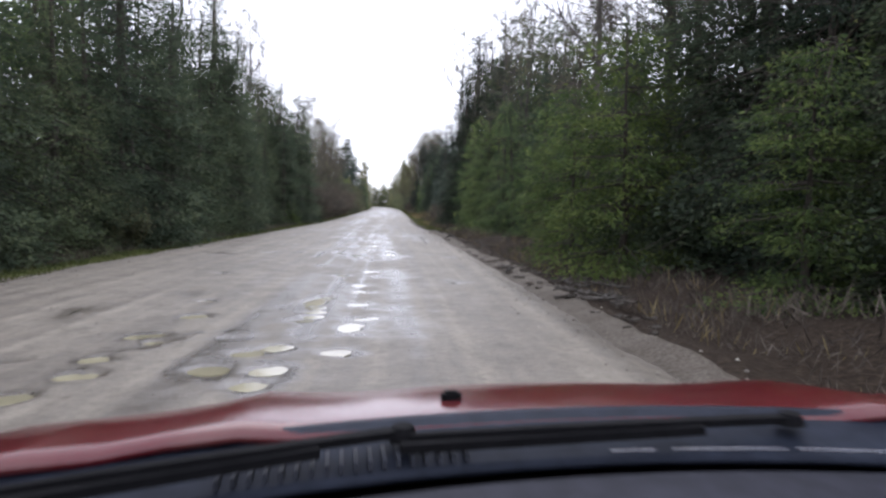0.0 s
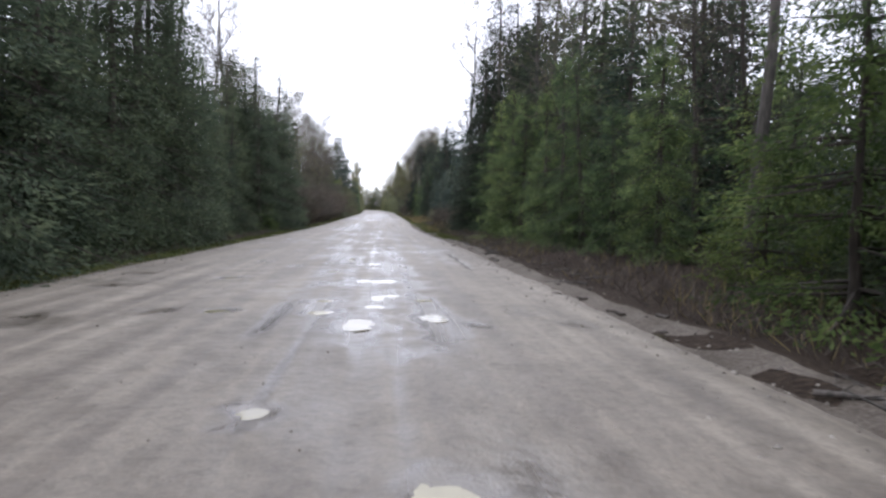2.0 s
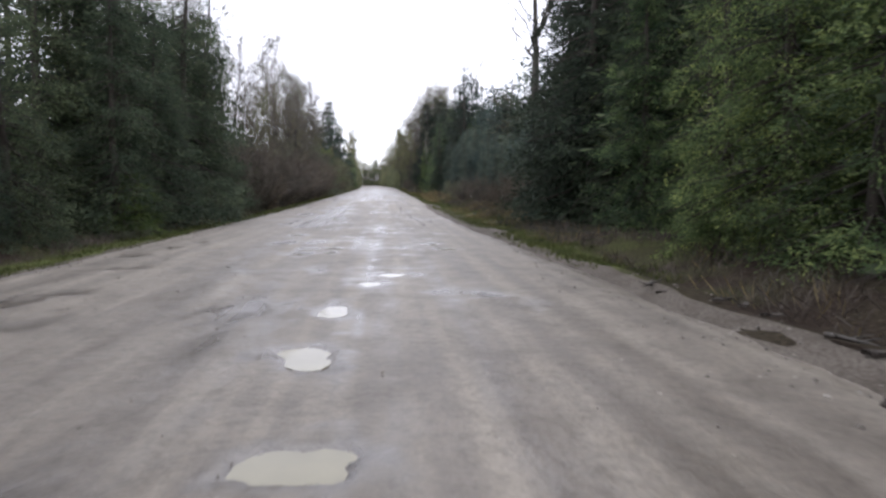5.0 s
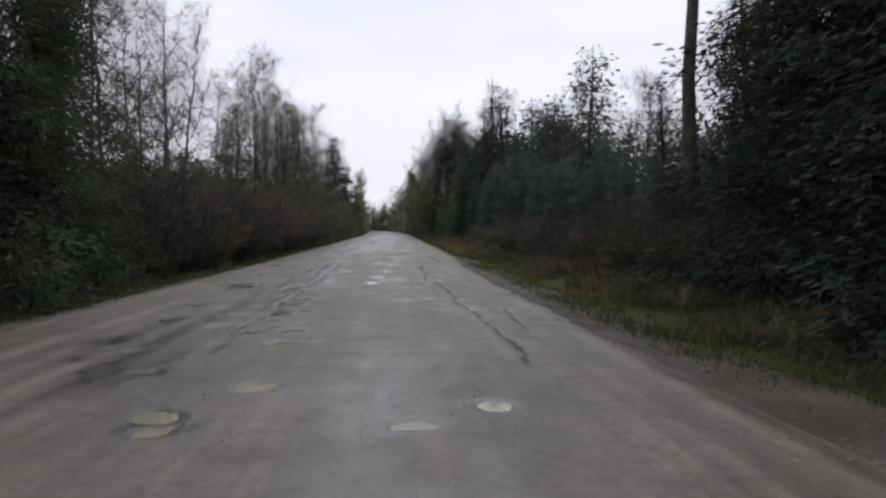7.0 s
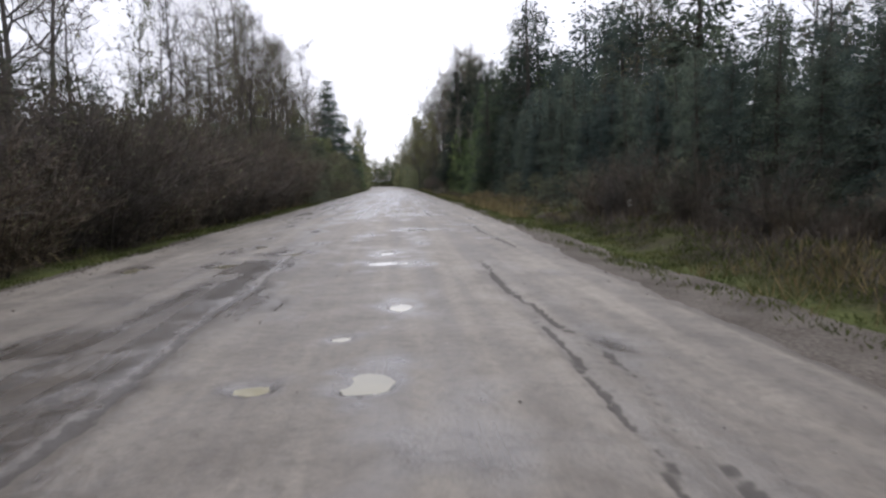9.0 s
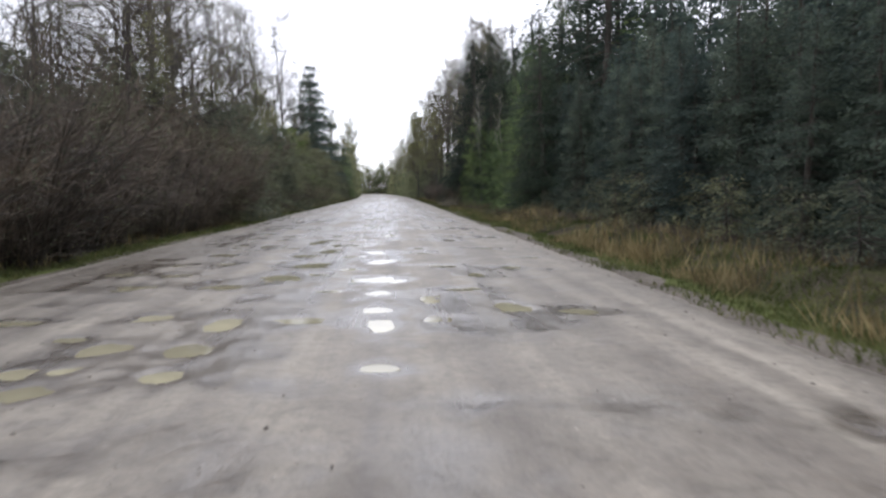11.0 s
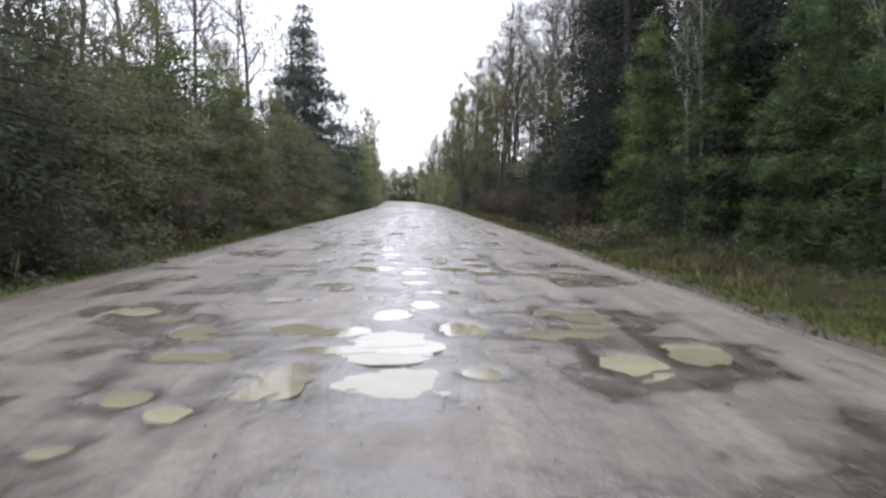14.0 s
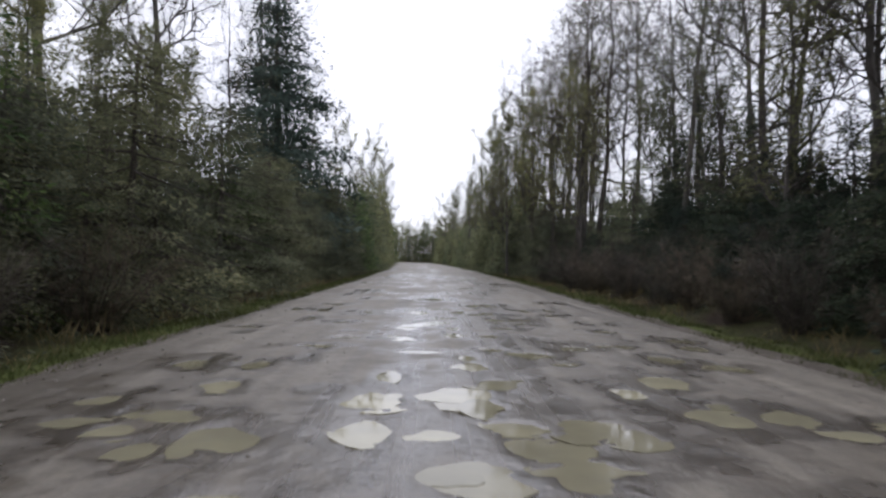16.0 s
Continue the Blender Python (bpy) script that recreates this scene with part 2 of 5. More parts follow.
# ---- mesh helpers ----
def mesh_from(name, verts, faces, mat, smooth=False):
    """A mesh from arrays; faces: rows of 3 or 4 indices, or a list of such arrays."""
    me = bpy.data.meshes.new(name)
    groups = faces if isinstance(faces, list) else [faces]
    groups = [np.asarray(g, np.int32) for g in groups if len(g)]
    sizes = np.concatenate([np.full(len(g), g.shape[1], np.int32) for g in groups])
    idx = np.concatenate([g.ravel() for g in groups])
    me.vertices.add(len(verts))
    me.vertices.foreach_set("co", np.asarray(verts, np.float32).ravel())
    me.loops.add(len(idx))
    me.loops.foreach_set("vertex_index", idx)
    me.polygons.add(len(sizes))
    me.polygons.foreach_set("loop_start", np.r_[0, np.cumsum(sizes)[:-1]].astype(np.int32))
    me.polygons.foreach_set("use_smooth", np.full(len(sizes), smooth))
    me.update(calc_edges=True)
    me.materials.append(mat)
    return me


def part_of(name, me, parent, label=""):
    ob = new(name, me)
    ob.parent = parent
    if label:
        ob["label"] = label
    return ob


def tuft(name, me, parent):
    return tagged(part_of(name, me, parent), kind="stuff")


def part(name, bm, mat, parent, label=""):
    me = bpy.data.meshes.new(name)
    bm.to_mesh(me)
    bm.free()
    me.materials.append(mat)
    return part_of(name, me, parent, label)


def unit(v):
    return v / np.maximum(np.linalg.norm(v, axis=-1, keepdims=True), 1e-9)


def kites(pos, way, flat, length, width):
    """Leaf-shaped quads: from pos along way, lying across the direction flat."""
    way = unit(way)
    side = unit(np.cross(way, flat)) * np.asarray(width)[:, None] * 0.5
    ln = np.asarray(length)[:, None]
    v = np.stack([pos, pos + way * ln * 0.55 + side, pos + way * ln, pos + way * ln * 0.55 - side], 1)
    return v.reshape(-1, 3), np.arange(len(pos) * 4).reshape(-1, 4)


def tubes(segs, sides=4):
    """Tapered limbs: rows of p0, p1 (3 each), r0, r1."""
    s = np.asarray(segs, float)
    a, b, r0, r1 = s[:, :3], s[:, 3:6], s[:, 6], s[:, 7]
    d = unit(b - a)
    ref = np.where(np.abs(d[:, 2:3]) > 0.9, [[1.0, 0, 0]], [[0, 0, 1.0]])
    u = unit(np.cross(d, ref))
    w = np.cross(d, u)
    ang = np.arange(sides) * 2 * np.pi / sides
    ring = u[:, None] * np.cos(ang)[None, :, None] + w[:, None] * np.sin(ang)[None, :, None]
    v = np.concatenate([a[:, None] + ring * r0[:, None, None], b[:, None] + ring * r1[:, None, None]], 1)
    k = np.arange(sides)
    q = np.stack([k, (k + 1) % sides, (k + 1) % sides + sides, k + sides], 1)
    f = (np.arange(len(s)) * 2 * sides)[:, None, None] + q[None]
    return v.reshape(-1, 3), f.reshape(-1, 4)


def stem(segs, sides=7):
    """One unbroken tapered trunk through a chain of limbs that follow each other."""
    v, f = tubes(segs, sides)
    rings = v.reshape(-1, 2, sides, 3)
    n, k = len(segs), np.arange(sides)
    q = np.stack([k, (k + 1) % sides, (k + 1) % sides + sides, k + sides], 1)
    return np.concatenate([rings[:, 0].reshape(-1, 3), rings[-1, 1]]), ((np.arange(n) * sides)[:, None, None] + q[None]).reshape(-1, 4)


def joined(pieces):
    v, f, at = [], [], 0
    for pv, pf in pieces:
        v.append(pv)
        f.append(pf + at)
        at += len(pv)
    return np.concatenate(v), np.concatenate(f)


def thing(name, label, category, group=""):
    ob = new(name)
    ob.empty_display_size = 0.3
    return tagged(ob, label, category, group)


# ---- trees ----
def bole(rng, h, r, lean=0.03, parts=9):
    z = np.linspace(0, h, parts + 1)
    x, y = np.cumsum(rng.normal(0, lean * h / parts, parts + 1)), np.cumsum(rng.normal(0, lean * h / parts, parts + 1))
    p = np.stack([x - x[0], y - y[0], z], 1)
    rad = r * (1 - z / h * 0.93)
    rad[0] *= 1.35
    return [(*p[k], *p[k + 1], rad[k], rad[k + 1]) for k in range(parts)], p


def conifer(name, seed, h, r, label, foliage, bark, leaves=4500, leaf=0.24, low=0.05, droop=0.25, fan=0.38, tier=0.0, point=0.85, limbs=110, full=1.0):
    """An evergreen: trunk with limbs, crown of flat drooping sprays."""
    rng = np.random.default_rng(seed)
    tree = thing(name, label, "tree")
    segs, mid = bole(rng, h, 0.018 * h)
    z = low * h + (h * 0.985 - low * h) * rng.random(limbs) ** 1.15
    if tier:
        z = np.clip(np.round(z / tier) * tier + rng.normal(0, tier * 0.09, limbs), low * h, h * 0.98)
    up = (z / h - low) / (1 - low)
    ln = r * np.clip((1 - up) ** point, 0.02, 1) * (0.55 + 0.45 * np.minimum(1, (up + 0.12) / 0.25)) * rng.uniform(0.62, 1.12, limbs)
    az = np.arange(limbs) * 2.39996 + rng.normal(0, 0.35, limbs)
    cx, cy = np.interp(z, mid[:, 2], mid[:, 0]), np.interp(z, mid[:, 2], mid[:, 1])
    root = np.stack([cx, cy, z], 1)
    out = np.stack([np.cos(az), np.sin(az), np.zeros(limbs)], 1)
    sag = droop * rng.uniform(0.5, 1.5, limbs) - 0.5 * droop * up
    tip = root + out * ln[:, None] - np.array([0, 0, 1.0]) * (sag * ln)[:, None]
    thin = [(*root[k], *tip[k], 0.012 + 0.012 * ln[k], 0.004) for k in range(limbs)]
    if h < 3:
        tuft("stem_growth", mesh_from("stem_growth", *joined([stem(segs), tubes(thin, 3)]), bark, True), tree)
    else:
        part_of("trunk", mesh_from("trunk", *stem(segs), bark, True), tree)
        tuft("limb_growth", mesh_from("limb_growth", *tubes(thin, 3), bark, True), tree)
    share = (ln + 0.22) ** 1.1
    pick = rng.choice(limbs, leaves, p=share / share.sum())
    side = np.stack([-out[:, 1], out[:, 0], np.zeros(limbs)], 1)[pick]
    most = 9
    clump = (rng.random(leaves) * np.clip(2 + ln * 3.2, 3, most).astype(int)[pick]).astype(int)
    along, across = 0.16 + 0.9 * rng.random((limbs, most)) ** 0.7, rng.uniform(-1, 1, (limbs, most))
    t, wide = along[pick, clump], across[pick, clump]
    half = fan * ln[pick] * (1.08 - t) + 0.10
    puff = full * np.minimum(0.10 + 0.055 * r, 0.12 + 0.3 * ln[pick])
    du, dv = rng.normal(0, 1, leaves) * puff, rng.normal(0, 1, leaves) * puff
    pos = root[pick] + (tip - root)[pick] * t[:, None] + side * (wide * half + dv)[:, None] + out[pick] * du[:, None]
    pos[:, 2] += -0.35 * t * t * (sag * ln)[pick] - 0.10 * np.abs(wide) * half + rng.normal(0, 0.05 + 0.028 * r, leaves) - 0.30 * droop / 0.3 * np.hypot(du, dv) * 0.8
    way = out[pick] * (0.35 + du / puff * 0.35)[:, None] + side * (wide * 0.5 + dv / puff * 0.45 + rng.normal(0, 0.2, leaves))[:, None]
    way[:, 2] += rng.normal(-0.25, 0.25, leaves)
    flat = rng.normal(0, 0.45, (leaves, 3)) + [0, 0, 0.65] + out[pick] * 0.75
    size = leaf * rng.uniform(0.55, 1.4, leaves)
    cv = kites(pos, way, flat, size, size * rng.uniform(0.24, 0.44, leaves))
    part_of("crown", mesh_from("crown", *cv, foliage), tree)
    return tree


def bare_tree(name, seed, h, label, bark, twig_mat, bud_mat=None, spread=0.28, buds=350, twigs=900, first=0.32, limbs=15, thick=0.011, crook=0.18, upright=0.24, deep=2):
    """A leafless broadleaf tree: forking limbs and a haze of thin twigs."""
    rng = np.random.default_rng(seed)
    tree = thing(name, label, "tree")
    segs, mid = bole(rng, h, thick * h, 0.05, 11)
    fine, ends = [], []

    def grow(p, d, ln, rad, level):
        steps = (0, 5, 3, 2)[level]
        for k in range(steps):
            d = unit(d + rng.normal(0, crook, 3) + [0, 0, upright])
            q = p + d * ln / steps
            fine.append((*p, *q, rad * (1 - 0.75 * k / steps), rad * (1 - 0.75 * (k + 1) / steps)))
            ends.append((*q, *d))
            if level < deep:
                for _ in range(2 if level == 1 else 1):
                    grow(q, unit(d + rng.normal(0, 0.55, 3)), ln * rng.uniform(0.38, 0.6), rad * 0.5, level + 1)
            p = q

    for k in range(limbs):
        up = first + (0.97 - first) * (k + rng.random()) / limbs
        z = up * h
        p = np.array([np.interp(z, mid[:, 2], mid[:, 0]), np.interp(z, mid[:, 2], mid[:, 1]), z])
        a = k * 2.4 + rng.normal(0, 0.4)
        rise = rng.uniform(0.6, 1.5) * (upright / 0.24) ** 0.5
        d = unit(np.array([math.cos(a), math.sin(a), rise]))
        grow(p, d, h * spread * (1.0 - 0.68 * up) * rng.uniform(0.6, 1.05), thick * h * (1.02 - up) * 0.55 + 0.008, 1)
    fine = np.array(fine)
    fine[:, 6:] = np.maximum(fine[:, 6:], 0.005)
    part_of("trunk", mesh_from("trunk", *stem(segs), bark, True), tree)
    tuft("limb_growth", mesh_from("limb_growth", *tubes(fine, 3), bark, True), tree)
    ends = np.array(ends)
    pick = rng.integers(0, len(ends), twigs)
    pos = ends[pick, :3] + rng.normal(0, 0.03, (twigs, 3))
    way = ends[pick, 3:] + rng.normal(0, 0.6, (twigs, 3)) + [0, 0, 0.15]
    ln = rng.uniform(0.2, 0.75, twigs)
    tuft("twig_growth", mesh_from("twig_growth", *kites(pos, way, rng.normal(0, 1, (twigs, 3)), ln, rng.uniform(0.006, 0.012, twigs)), twig_mat), tree)
    if bud_mat and buds:
        pick = rng.integers(0, twigs, buds)
        bp = pos[pick] + unit(way[pick]) * (ln[pick] * rng.random(buds))[:, None]
        size = rng.uniform(0.04, 0.095, buds)
        part_of("crown", mesh_from("crown", *kites(bp, rng.normal(0, 1, (buds, 3)), rng.normal(0, 1, (buds, 3)), size, size * 0.7), bud_mat), tree)
    return tree


def shrub(name, seed, h, r, label, stems=38, twigs=1100, leaves=0, leaf=0.09, twig_mat=None, leaf_mat=None, category="shrub", clumps=0):
    """A thicket of thin stems from one foot, with twigs and maybe leaves in clumps."""
    rng = np.random.default_rng(seed)
    bush = thing(name, label, category)
    segs, pts, dirs = [], [], []
    for _ in range(stems):
        a, lean = rng.uniform(0, 2 * np.pi), rng.uniform(0.05, 0.6)
        p = np.array([math.cos(a), math.sin(a), 0]) * rng.random() * r * 0.35
        d = unit(np.array([math.cos(a) * lean, math.sin(a) * lean, 1.0]))
        ln, n = h * rng.uniform(0.55, 1.0), 5
        for k in range(n):
            d = unit(d + rng.normal(0, 0.13, 3) + np.array([math.cos(a), math.sin(a), 0]) * 0.05)
            q = p + d * ln / n
            segs.append((*p, *q, 0.017 * (1 - k / n) + 0.004, 0.017 * (1 - (k + 1) / n) + 0.003))
            for _ in range(2):
                pts.append(p + (q - p) * rng.random())
                dirs.append(d)
            p = q
    tuft("stem_growth", mesh_from("stem_growth", *tubes(segs, 3), BARK, True), bush)
    pts, dirs = np.array(pts), np.array(dirs)
    pick = rng.integers(0, len(pts), twigs)
    way = dirs[pick] + rng.normal(0, 0.55, (twigs, 3))
    ln = rng.uniform(0.2, 0.75, twigs) * h / 3
    tuft("twig_growth", mesh_from("twig_growth", *kites(pts[pick], way, rng.normal(0, 1, (twigs, 3)), ln, rng.uniform(0.007, 0.015, twigs)), twig_mat or TWIGS), bush)
    if leaves:
        pick2 = rng.integers(0, twigs, leaves)
        lp = pts[pick][pick2] + unit(way[pick2]) * (ln[pick2] * rng.uniform(0.3, 1.1, leaves))[:, None]
        if clumps:
            mids = lp[rng.integers(0, leaves, clumps)]
            lp = lp * 0.45 + mids[rng.integers(0, clumps, leaves)] * 0.55 + rng.normal(0, 0.16, (leaves, 3))
        lp[:, 2] = np.maximum(lp[:, 2], 0.12)
        size = leaf * rng.uniform(0.6, 1.4, leaves)
        flat = rng.normal(0, 0.6, (leaves, 3)) + [0, 0, 1]
        part_of("crown", mesh_from("crown", *kites(lp, rng.normal(0, 1, (leaves, 3)) * [1, 1, 0.5], flat, size, size * 0.62), leaf_mat or OLIVE), bush)
    return bush


# ---- the lie of the land ----
LAT = np.random.default_rng(5).random((256, 256))


def lattice(x, y):
    """Smooth value noise, 0 to 1, on arrays."""
    xi, yi = np.floor(x).astype(int), np.floor(y).astype(int)
    fx, fy = x - xi, y - yi
    fx, fy = fx * fx * (3 - 2 * fx), fy * fy * (3 - 2 * fy)
    g = lambda a, b: LAT[a & 255, b & 255]
    return (g(xi, yi) * (1 - fx) + g(xi + 1, yi) * fx) * (1 - fy) + (g(xi, yi + 1) * (1 - fx) + g(xi + 1, yi + 1) * fx) * fy


def rolling(x, y, scale, octaves=4):
    total, size, norm = 0, 1.0, 0
    for k in range(octaves):
        total = total + size * (lattice(x * scale * 2 ** k + 17 * k, y * scale * 2 ** k + 31 * k) - 0.5)
        norm, size = norm + size, size * 0.5
    return total / norm


LEFT_EDGE, RIGHT_EDGE, ROAD_END = -5.25, 4.05, 316.0
ROAD_MID = (LEFT_EDGE + RIGHT_EDGE) / 2


def bend(y):
    """How far the road has drifted sideways where it curves away in the distance."""
    return -6.0 * np.clip((np.asarray(y, float) - 175) / 141, 0, 1.25) ** 2


def narrow(y):
    """How far the gravel shoulder creeps in over the right-hand edge in the middle stretch."""
    return 0.5 * np.exp(-((np.asarray(y, float) - 70) / 18) ** 4)


def climb(y):
    """How far the road has risen: level at first, then a long gentle slope."""
    y = np.clip(np.asarray(y, float), -100, 600)
    return 0.063 * (np.log1p(np.exp((y - 72) / 6)) - np.log1p(np.exp((y - 330) / 6)))


def land(x, y):
    """Height of the ground beside and under the road."""
    x, y = np.asarray(x, float) - bend(y), np.asarray(y, float)
    off = np.maximum(LEFT_EDGE - x, x - RIGHT_EDGE + narrow(y))
    z = np.where(off < 0, -0.22, -0.10 * np.clip(1 - off / 1.4, 0, 1)) + np.clip(off, -0.5, 0) * 0.1
    rough = rolling(x, y, 0.35) * np.clip(off, 0, 3) * 0.16 + rolling(x + 40, y, 1.7, 3) * np.clip(off, 0, 1) * 0.14
    ditch = -0.16 * np.exp(-((off - 1.6) / 0.8) ** 2)
    berm = 0.13 * np.exp(-((x - RIGHT_EDGE - 0.75) / 0.4) ** 2) * np.clip((52 - y) / 8, 0, 1)
    bank = np.clip((off - 2.2) / 4, 0, 1) * 0.30
    fade = np.clip((off + 0.2) / 0.4, 0, 1)
    return z + fade * (rough + ditch + berm + bank) - 0.02 + climb(y)


def axis(fine0, fine1, step, far0, far1, growth=1.35):
    a = list(np.arange(fine0, fine1 + step / 2, step))
    s, lo = step, fine0
    while lo > far0:
        s *= growth
        lo -= s
        a.insert(0, lo)
    s, hi = step, fine1
    while hi < far1:
        s *= growth
        hi += s
        a.append(hi)
    return np.array(a)


def sheet(name, xs, ys, height, mat):
    gx, gy = np.meshgrid(xs, ys)
    v = np.stack([gx.ravel(), gy.ravel(), height(gx, gy).ravel()], 1)
    nx, ny = len(xs), len(ys)
    k = (np.arange(ny - 1)[:, None] * nx + np.arange(nx - 1)[None]).ravel()
    return mesh_from(name, v, np.stack([k, k + 1, k + nx + 1, k + nx], 1), mat, True), gx, gy


ground_me, _, _ = sheet("ground", axis(-14, 13, 0.28, -1500, 1500), axis(-4, 200, 0.5, -1200, 2500), land, FLOOR)
tagged(new("ground", ground_me), "brown forest floor of leaf litter and moss beside the road", "ground", kind="structure")

# ---- potholes: x, y and half sizes of the ones that hold water, stretch by stretch ----
POTHOLES = []


def pools(rows):
    POTHOLES.extend(rows)


pools([(-0.91, 4.6, 0.09, 0.09), (0.62, 4.9, 0.11, 0.11), (-0.81, 5.2, 0.05, 0.06), (0.64, 5.4, 0.09, 0.07), (0.17, 5.4, 0.07, 0.06), (-0.86, 5.8, 0.11, 0.16), (0.33, 6.0, 0.07, 0.07), (1.13, 6.1, 0.11, 0.11), (0.59, 6.3, 0.06, 0.08), (-0.65, 6.5, 0.10, 0.10), (-0.92, 6.8, 0.11, 0.13), (-0.75, 6.9, 0.08, 0.08), (1.21, 7.4, 0.13, 0.25), (0.66, 7.8, 0.09, 0.12), (1.37, 8.0, 0.11, 0.13), (0.71, 8.1, 0.10, 0.11), (-0.74, 8.1, 0.11, 0.12), (0.73, 8.5, 0.07, 0.07), (0.70, 8.9, 0.06, 0.06), (1.19, 9.2, 0.07, 0.09), (-0.92, 9.4, 0.09, 0.08), (0.62, 9.4, 0.10, 0.34), (0.73, 9.9, 0.09, 0.11), (1.14, 10.6, 0.10, 0.14)])
pools([(1.11, 11.4, 0.09, 0.16), (0.66, 13.2, 0.14, 0.16), (1.24, 14.1, 0.11, 0.16), (0.11, 15.5, 0.06, 0.09), (0.65, 19.0, 0.16, 0.31), (1.57, 19.4, 0.12, 0.21), (0.09, 19.9, 0.13, 0.12), (-1.27, 20.0, 0.08, 0.08), (0.83, 20.4, 0.08, 0.16), (0.10, 21.1, 0.07, 0.08), (1.52, 21.1, 0.07, 0.06), (0.86, 21.3, 0.10, 0.34), (1.07, 21.6, 0.10, 0.15), (0.91, 23.9, 0.31, 0.24), (-2.09, 24.6, 0.11, 0.11), (-0.19, 26.1, 0.15, 0.14), (0.80, 27.1, 0.11, 0.15), (-1.23, 27.3, 0.12, 0.11), (1.47, 27.3, 0.08, 0.12), (0.75, 27.7, 0.07, 0.09), (0.08, 28.1, 0.04, 0.05), (0.71, 28.2, 0.14, 0.21), (-0.31, 28.3, 0.03, 0.07), (-2.16, 28.9, 0.08, 0.10)])
pools([(0.06, 29.1, 0.10, 0.18), (0.04, 29.8, 0.13, 0.34), (0.06, 30.2, 0.09, 0.22), (-0.67, 31.2, 0.13, 0.15), (0.65, 33.2, 0.11, 0.24), (-0.94, 49.1, 0.16, 0.12), (-0.33, 49.5, 0.11, 0.10), (2.17, 50.0, 0.16, 0.18), (-0.86, 50.2, 0.12, 0.11), (-0.32, 50.3, 0.15, 0.13), (2.02, 51.4, 0.11, 0.12), (-0.81, 51.7, 0.06, 0.08), (-0.18, 52.3, 0.11, 0.12), (-0.29, 53.7, 0.11, 0.16), (-1.60, 54.6, 0.15, 0.14), (0.98, 55.0, 0.08, 0.09), (-0.86, 56.8, 0.06, 0.08), (0.95, 56.8, 0.05, 0.11), (-0.99, 57.2, 0.05, 0.05), (1.63, 57.3, 0.07, 0.07), (-0.40, 58.1, 0.17, 0.16), (-0.55, 60.4, 0.08, 0.09), (-0.58, 61.5, 0.15, 0.16), (-1.16, 61.5, 0.08, 0.09)])
pools([(-1.11, 62.7, 0.11, 0.11), (-1.16, 63.5, 0.08, 0.12), (-0.78, 63.9, 0.05, 0.05), (-1.27, 64.0, 0.06, 0.05), (-1.68, 64.7, 0.06, 0.05), (-1.30, 65.2, 0.16, 0.21), (0.92, 65.5, 0.05, 0.07), (1.28, 65.6, 0.08, 0.07), (-1.12, 66.0, 0.18, 0.24), (-1.76, 67.7, 0.10, 0.09), (-1.47, 67.7, 0.07, 0.11), (-1.25, 67.8, 0.11, 0.10), (0.87, 68.6, 0.04, 0.05), (1.24, 68.7, 0.05, 0.04), (-1.75, 68.7, 0.17, 0.20), (0.84, 69.8, 0.06, 0.10), (-1.30, 70.5, 0.09, 0.11), (-0.47, 72.2, 0.09, 0.11), (0.30, 72.3, 0.10, 0.19), (-0.01, 73.6, 0.06, 0.10), (0.51, 75.0, 0.10, 0.26), (-1.91, 93.1, 0.16, 0.17), (-1.15, 93.4, 0.15, 0.19), (0.39, 93.5, 0.09, 0.07)])
pools([(-2.24, 93.6, 0.14, 0.17), (-1.94, 93.6, 0.10, 0.08), (-1.18, 94.2, 0.14, 0.19), (-1.86, 94.3, 0.17, 0.18), (-2.32, 94.7, 0.13, 0.12), (0.42, 95.0, 0.13, 0.29), (-1.15, 95.3, 0.17, 0.30), (0.93, 95.3, 0.10, 0.21), (-1.94, 95.6, 0.15, 0.21), (0.37, 95.9, 0.13, 0.21), (1.85, 96.0, 0.15, 0.28), (0.94, 96.6, 0.12, 0.26), (0.36, 97.1, 0.10, 0.18), (0.65, 98.2, 0.10, 0.19), (0.33, 98.4, 0.16, 0.29), (-1.11, 98.7, 0.26, 0.34), (-0.19, 99.6, 0.16, 0.18), (0.30, 100.7, 0.18, 0.34), (0.18, 102.6, 0.16, 0.29), (-1.43, 104.8, 0.12, 0.17), (-1.40, 105.5, 0.15, 0.13), (0.22, 105.6, 0.12, 0.12), (2.09, 105.9, 0.16, 0.15), (0.64, 106.1, 0.12, 0.21)])
pools([(-1.29, 106.3, 0.19, 0.20), (-2.44, 106.4, 0.19, 0.20), (-0.14, 106.4, 0.10, 0.09), (0.59, 106.8, 0.13, 0.19), (-3.30, 107.2, 0.17, 0.18), (2.14, 107.5, 0.21, 0.26), (0.53, 107.8, 0.15, 0.33), (-2.39, 108.0, 0.27, 0.33), (-0.25, 108.5, 0.08, 0.13), (0.21, 108.6, 0.10, 0.17), (-3.48, 109.2, 0.31, 0.34), (0.50, 109.4, 0.18, 0.34), (-1.96, 110.4, 0.15, 0.13), (-0.13, 110.9, 0.28, 0.17), (1.85, 111.1, 0.21, 0.14), (-2.08, 111.2, 0.23, 0.10), (0.08, 111.6, 0.20, 0.18), (-2.70, 111.7, 0.28, 0.34), (2.68, 111.7, 0.24, 0.20), (-0.92, 111.7, 0.17, 0.12), (1.33, 111.8, 0.22, 0.16), (-1.39, 112.0, 0.18, 0.24), (1.77, 112.0, 0.19, 0.26), (-0.14, 112.1, 0.25, 0.19)])
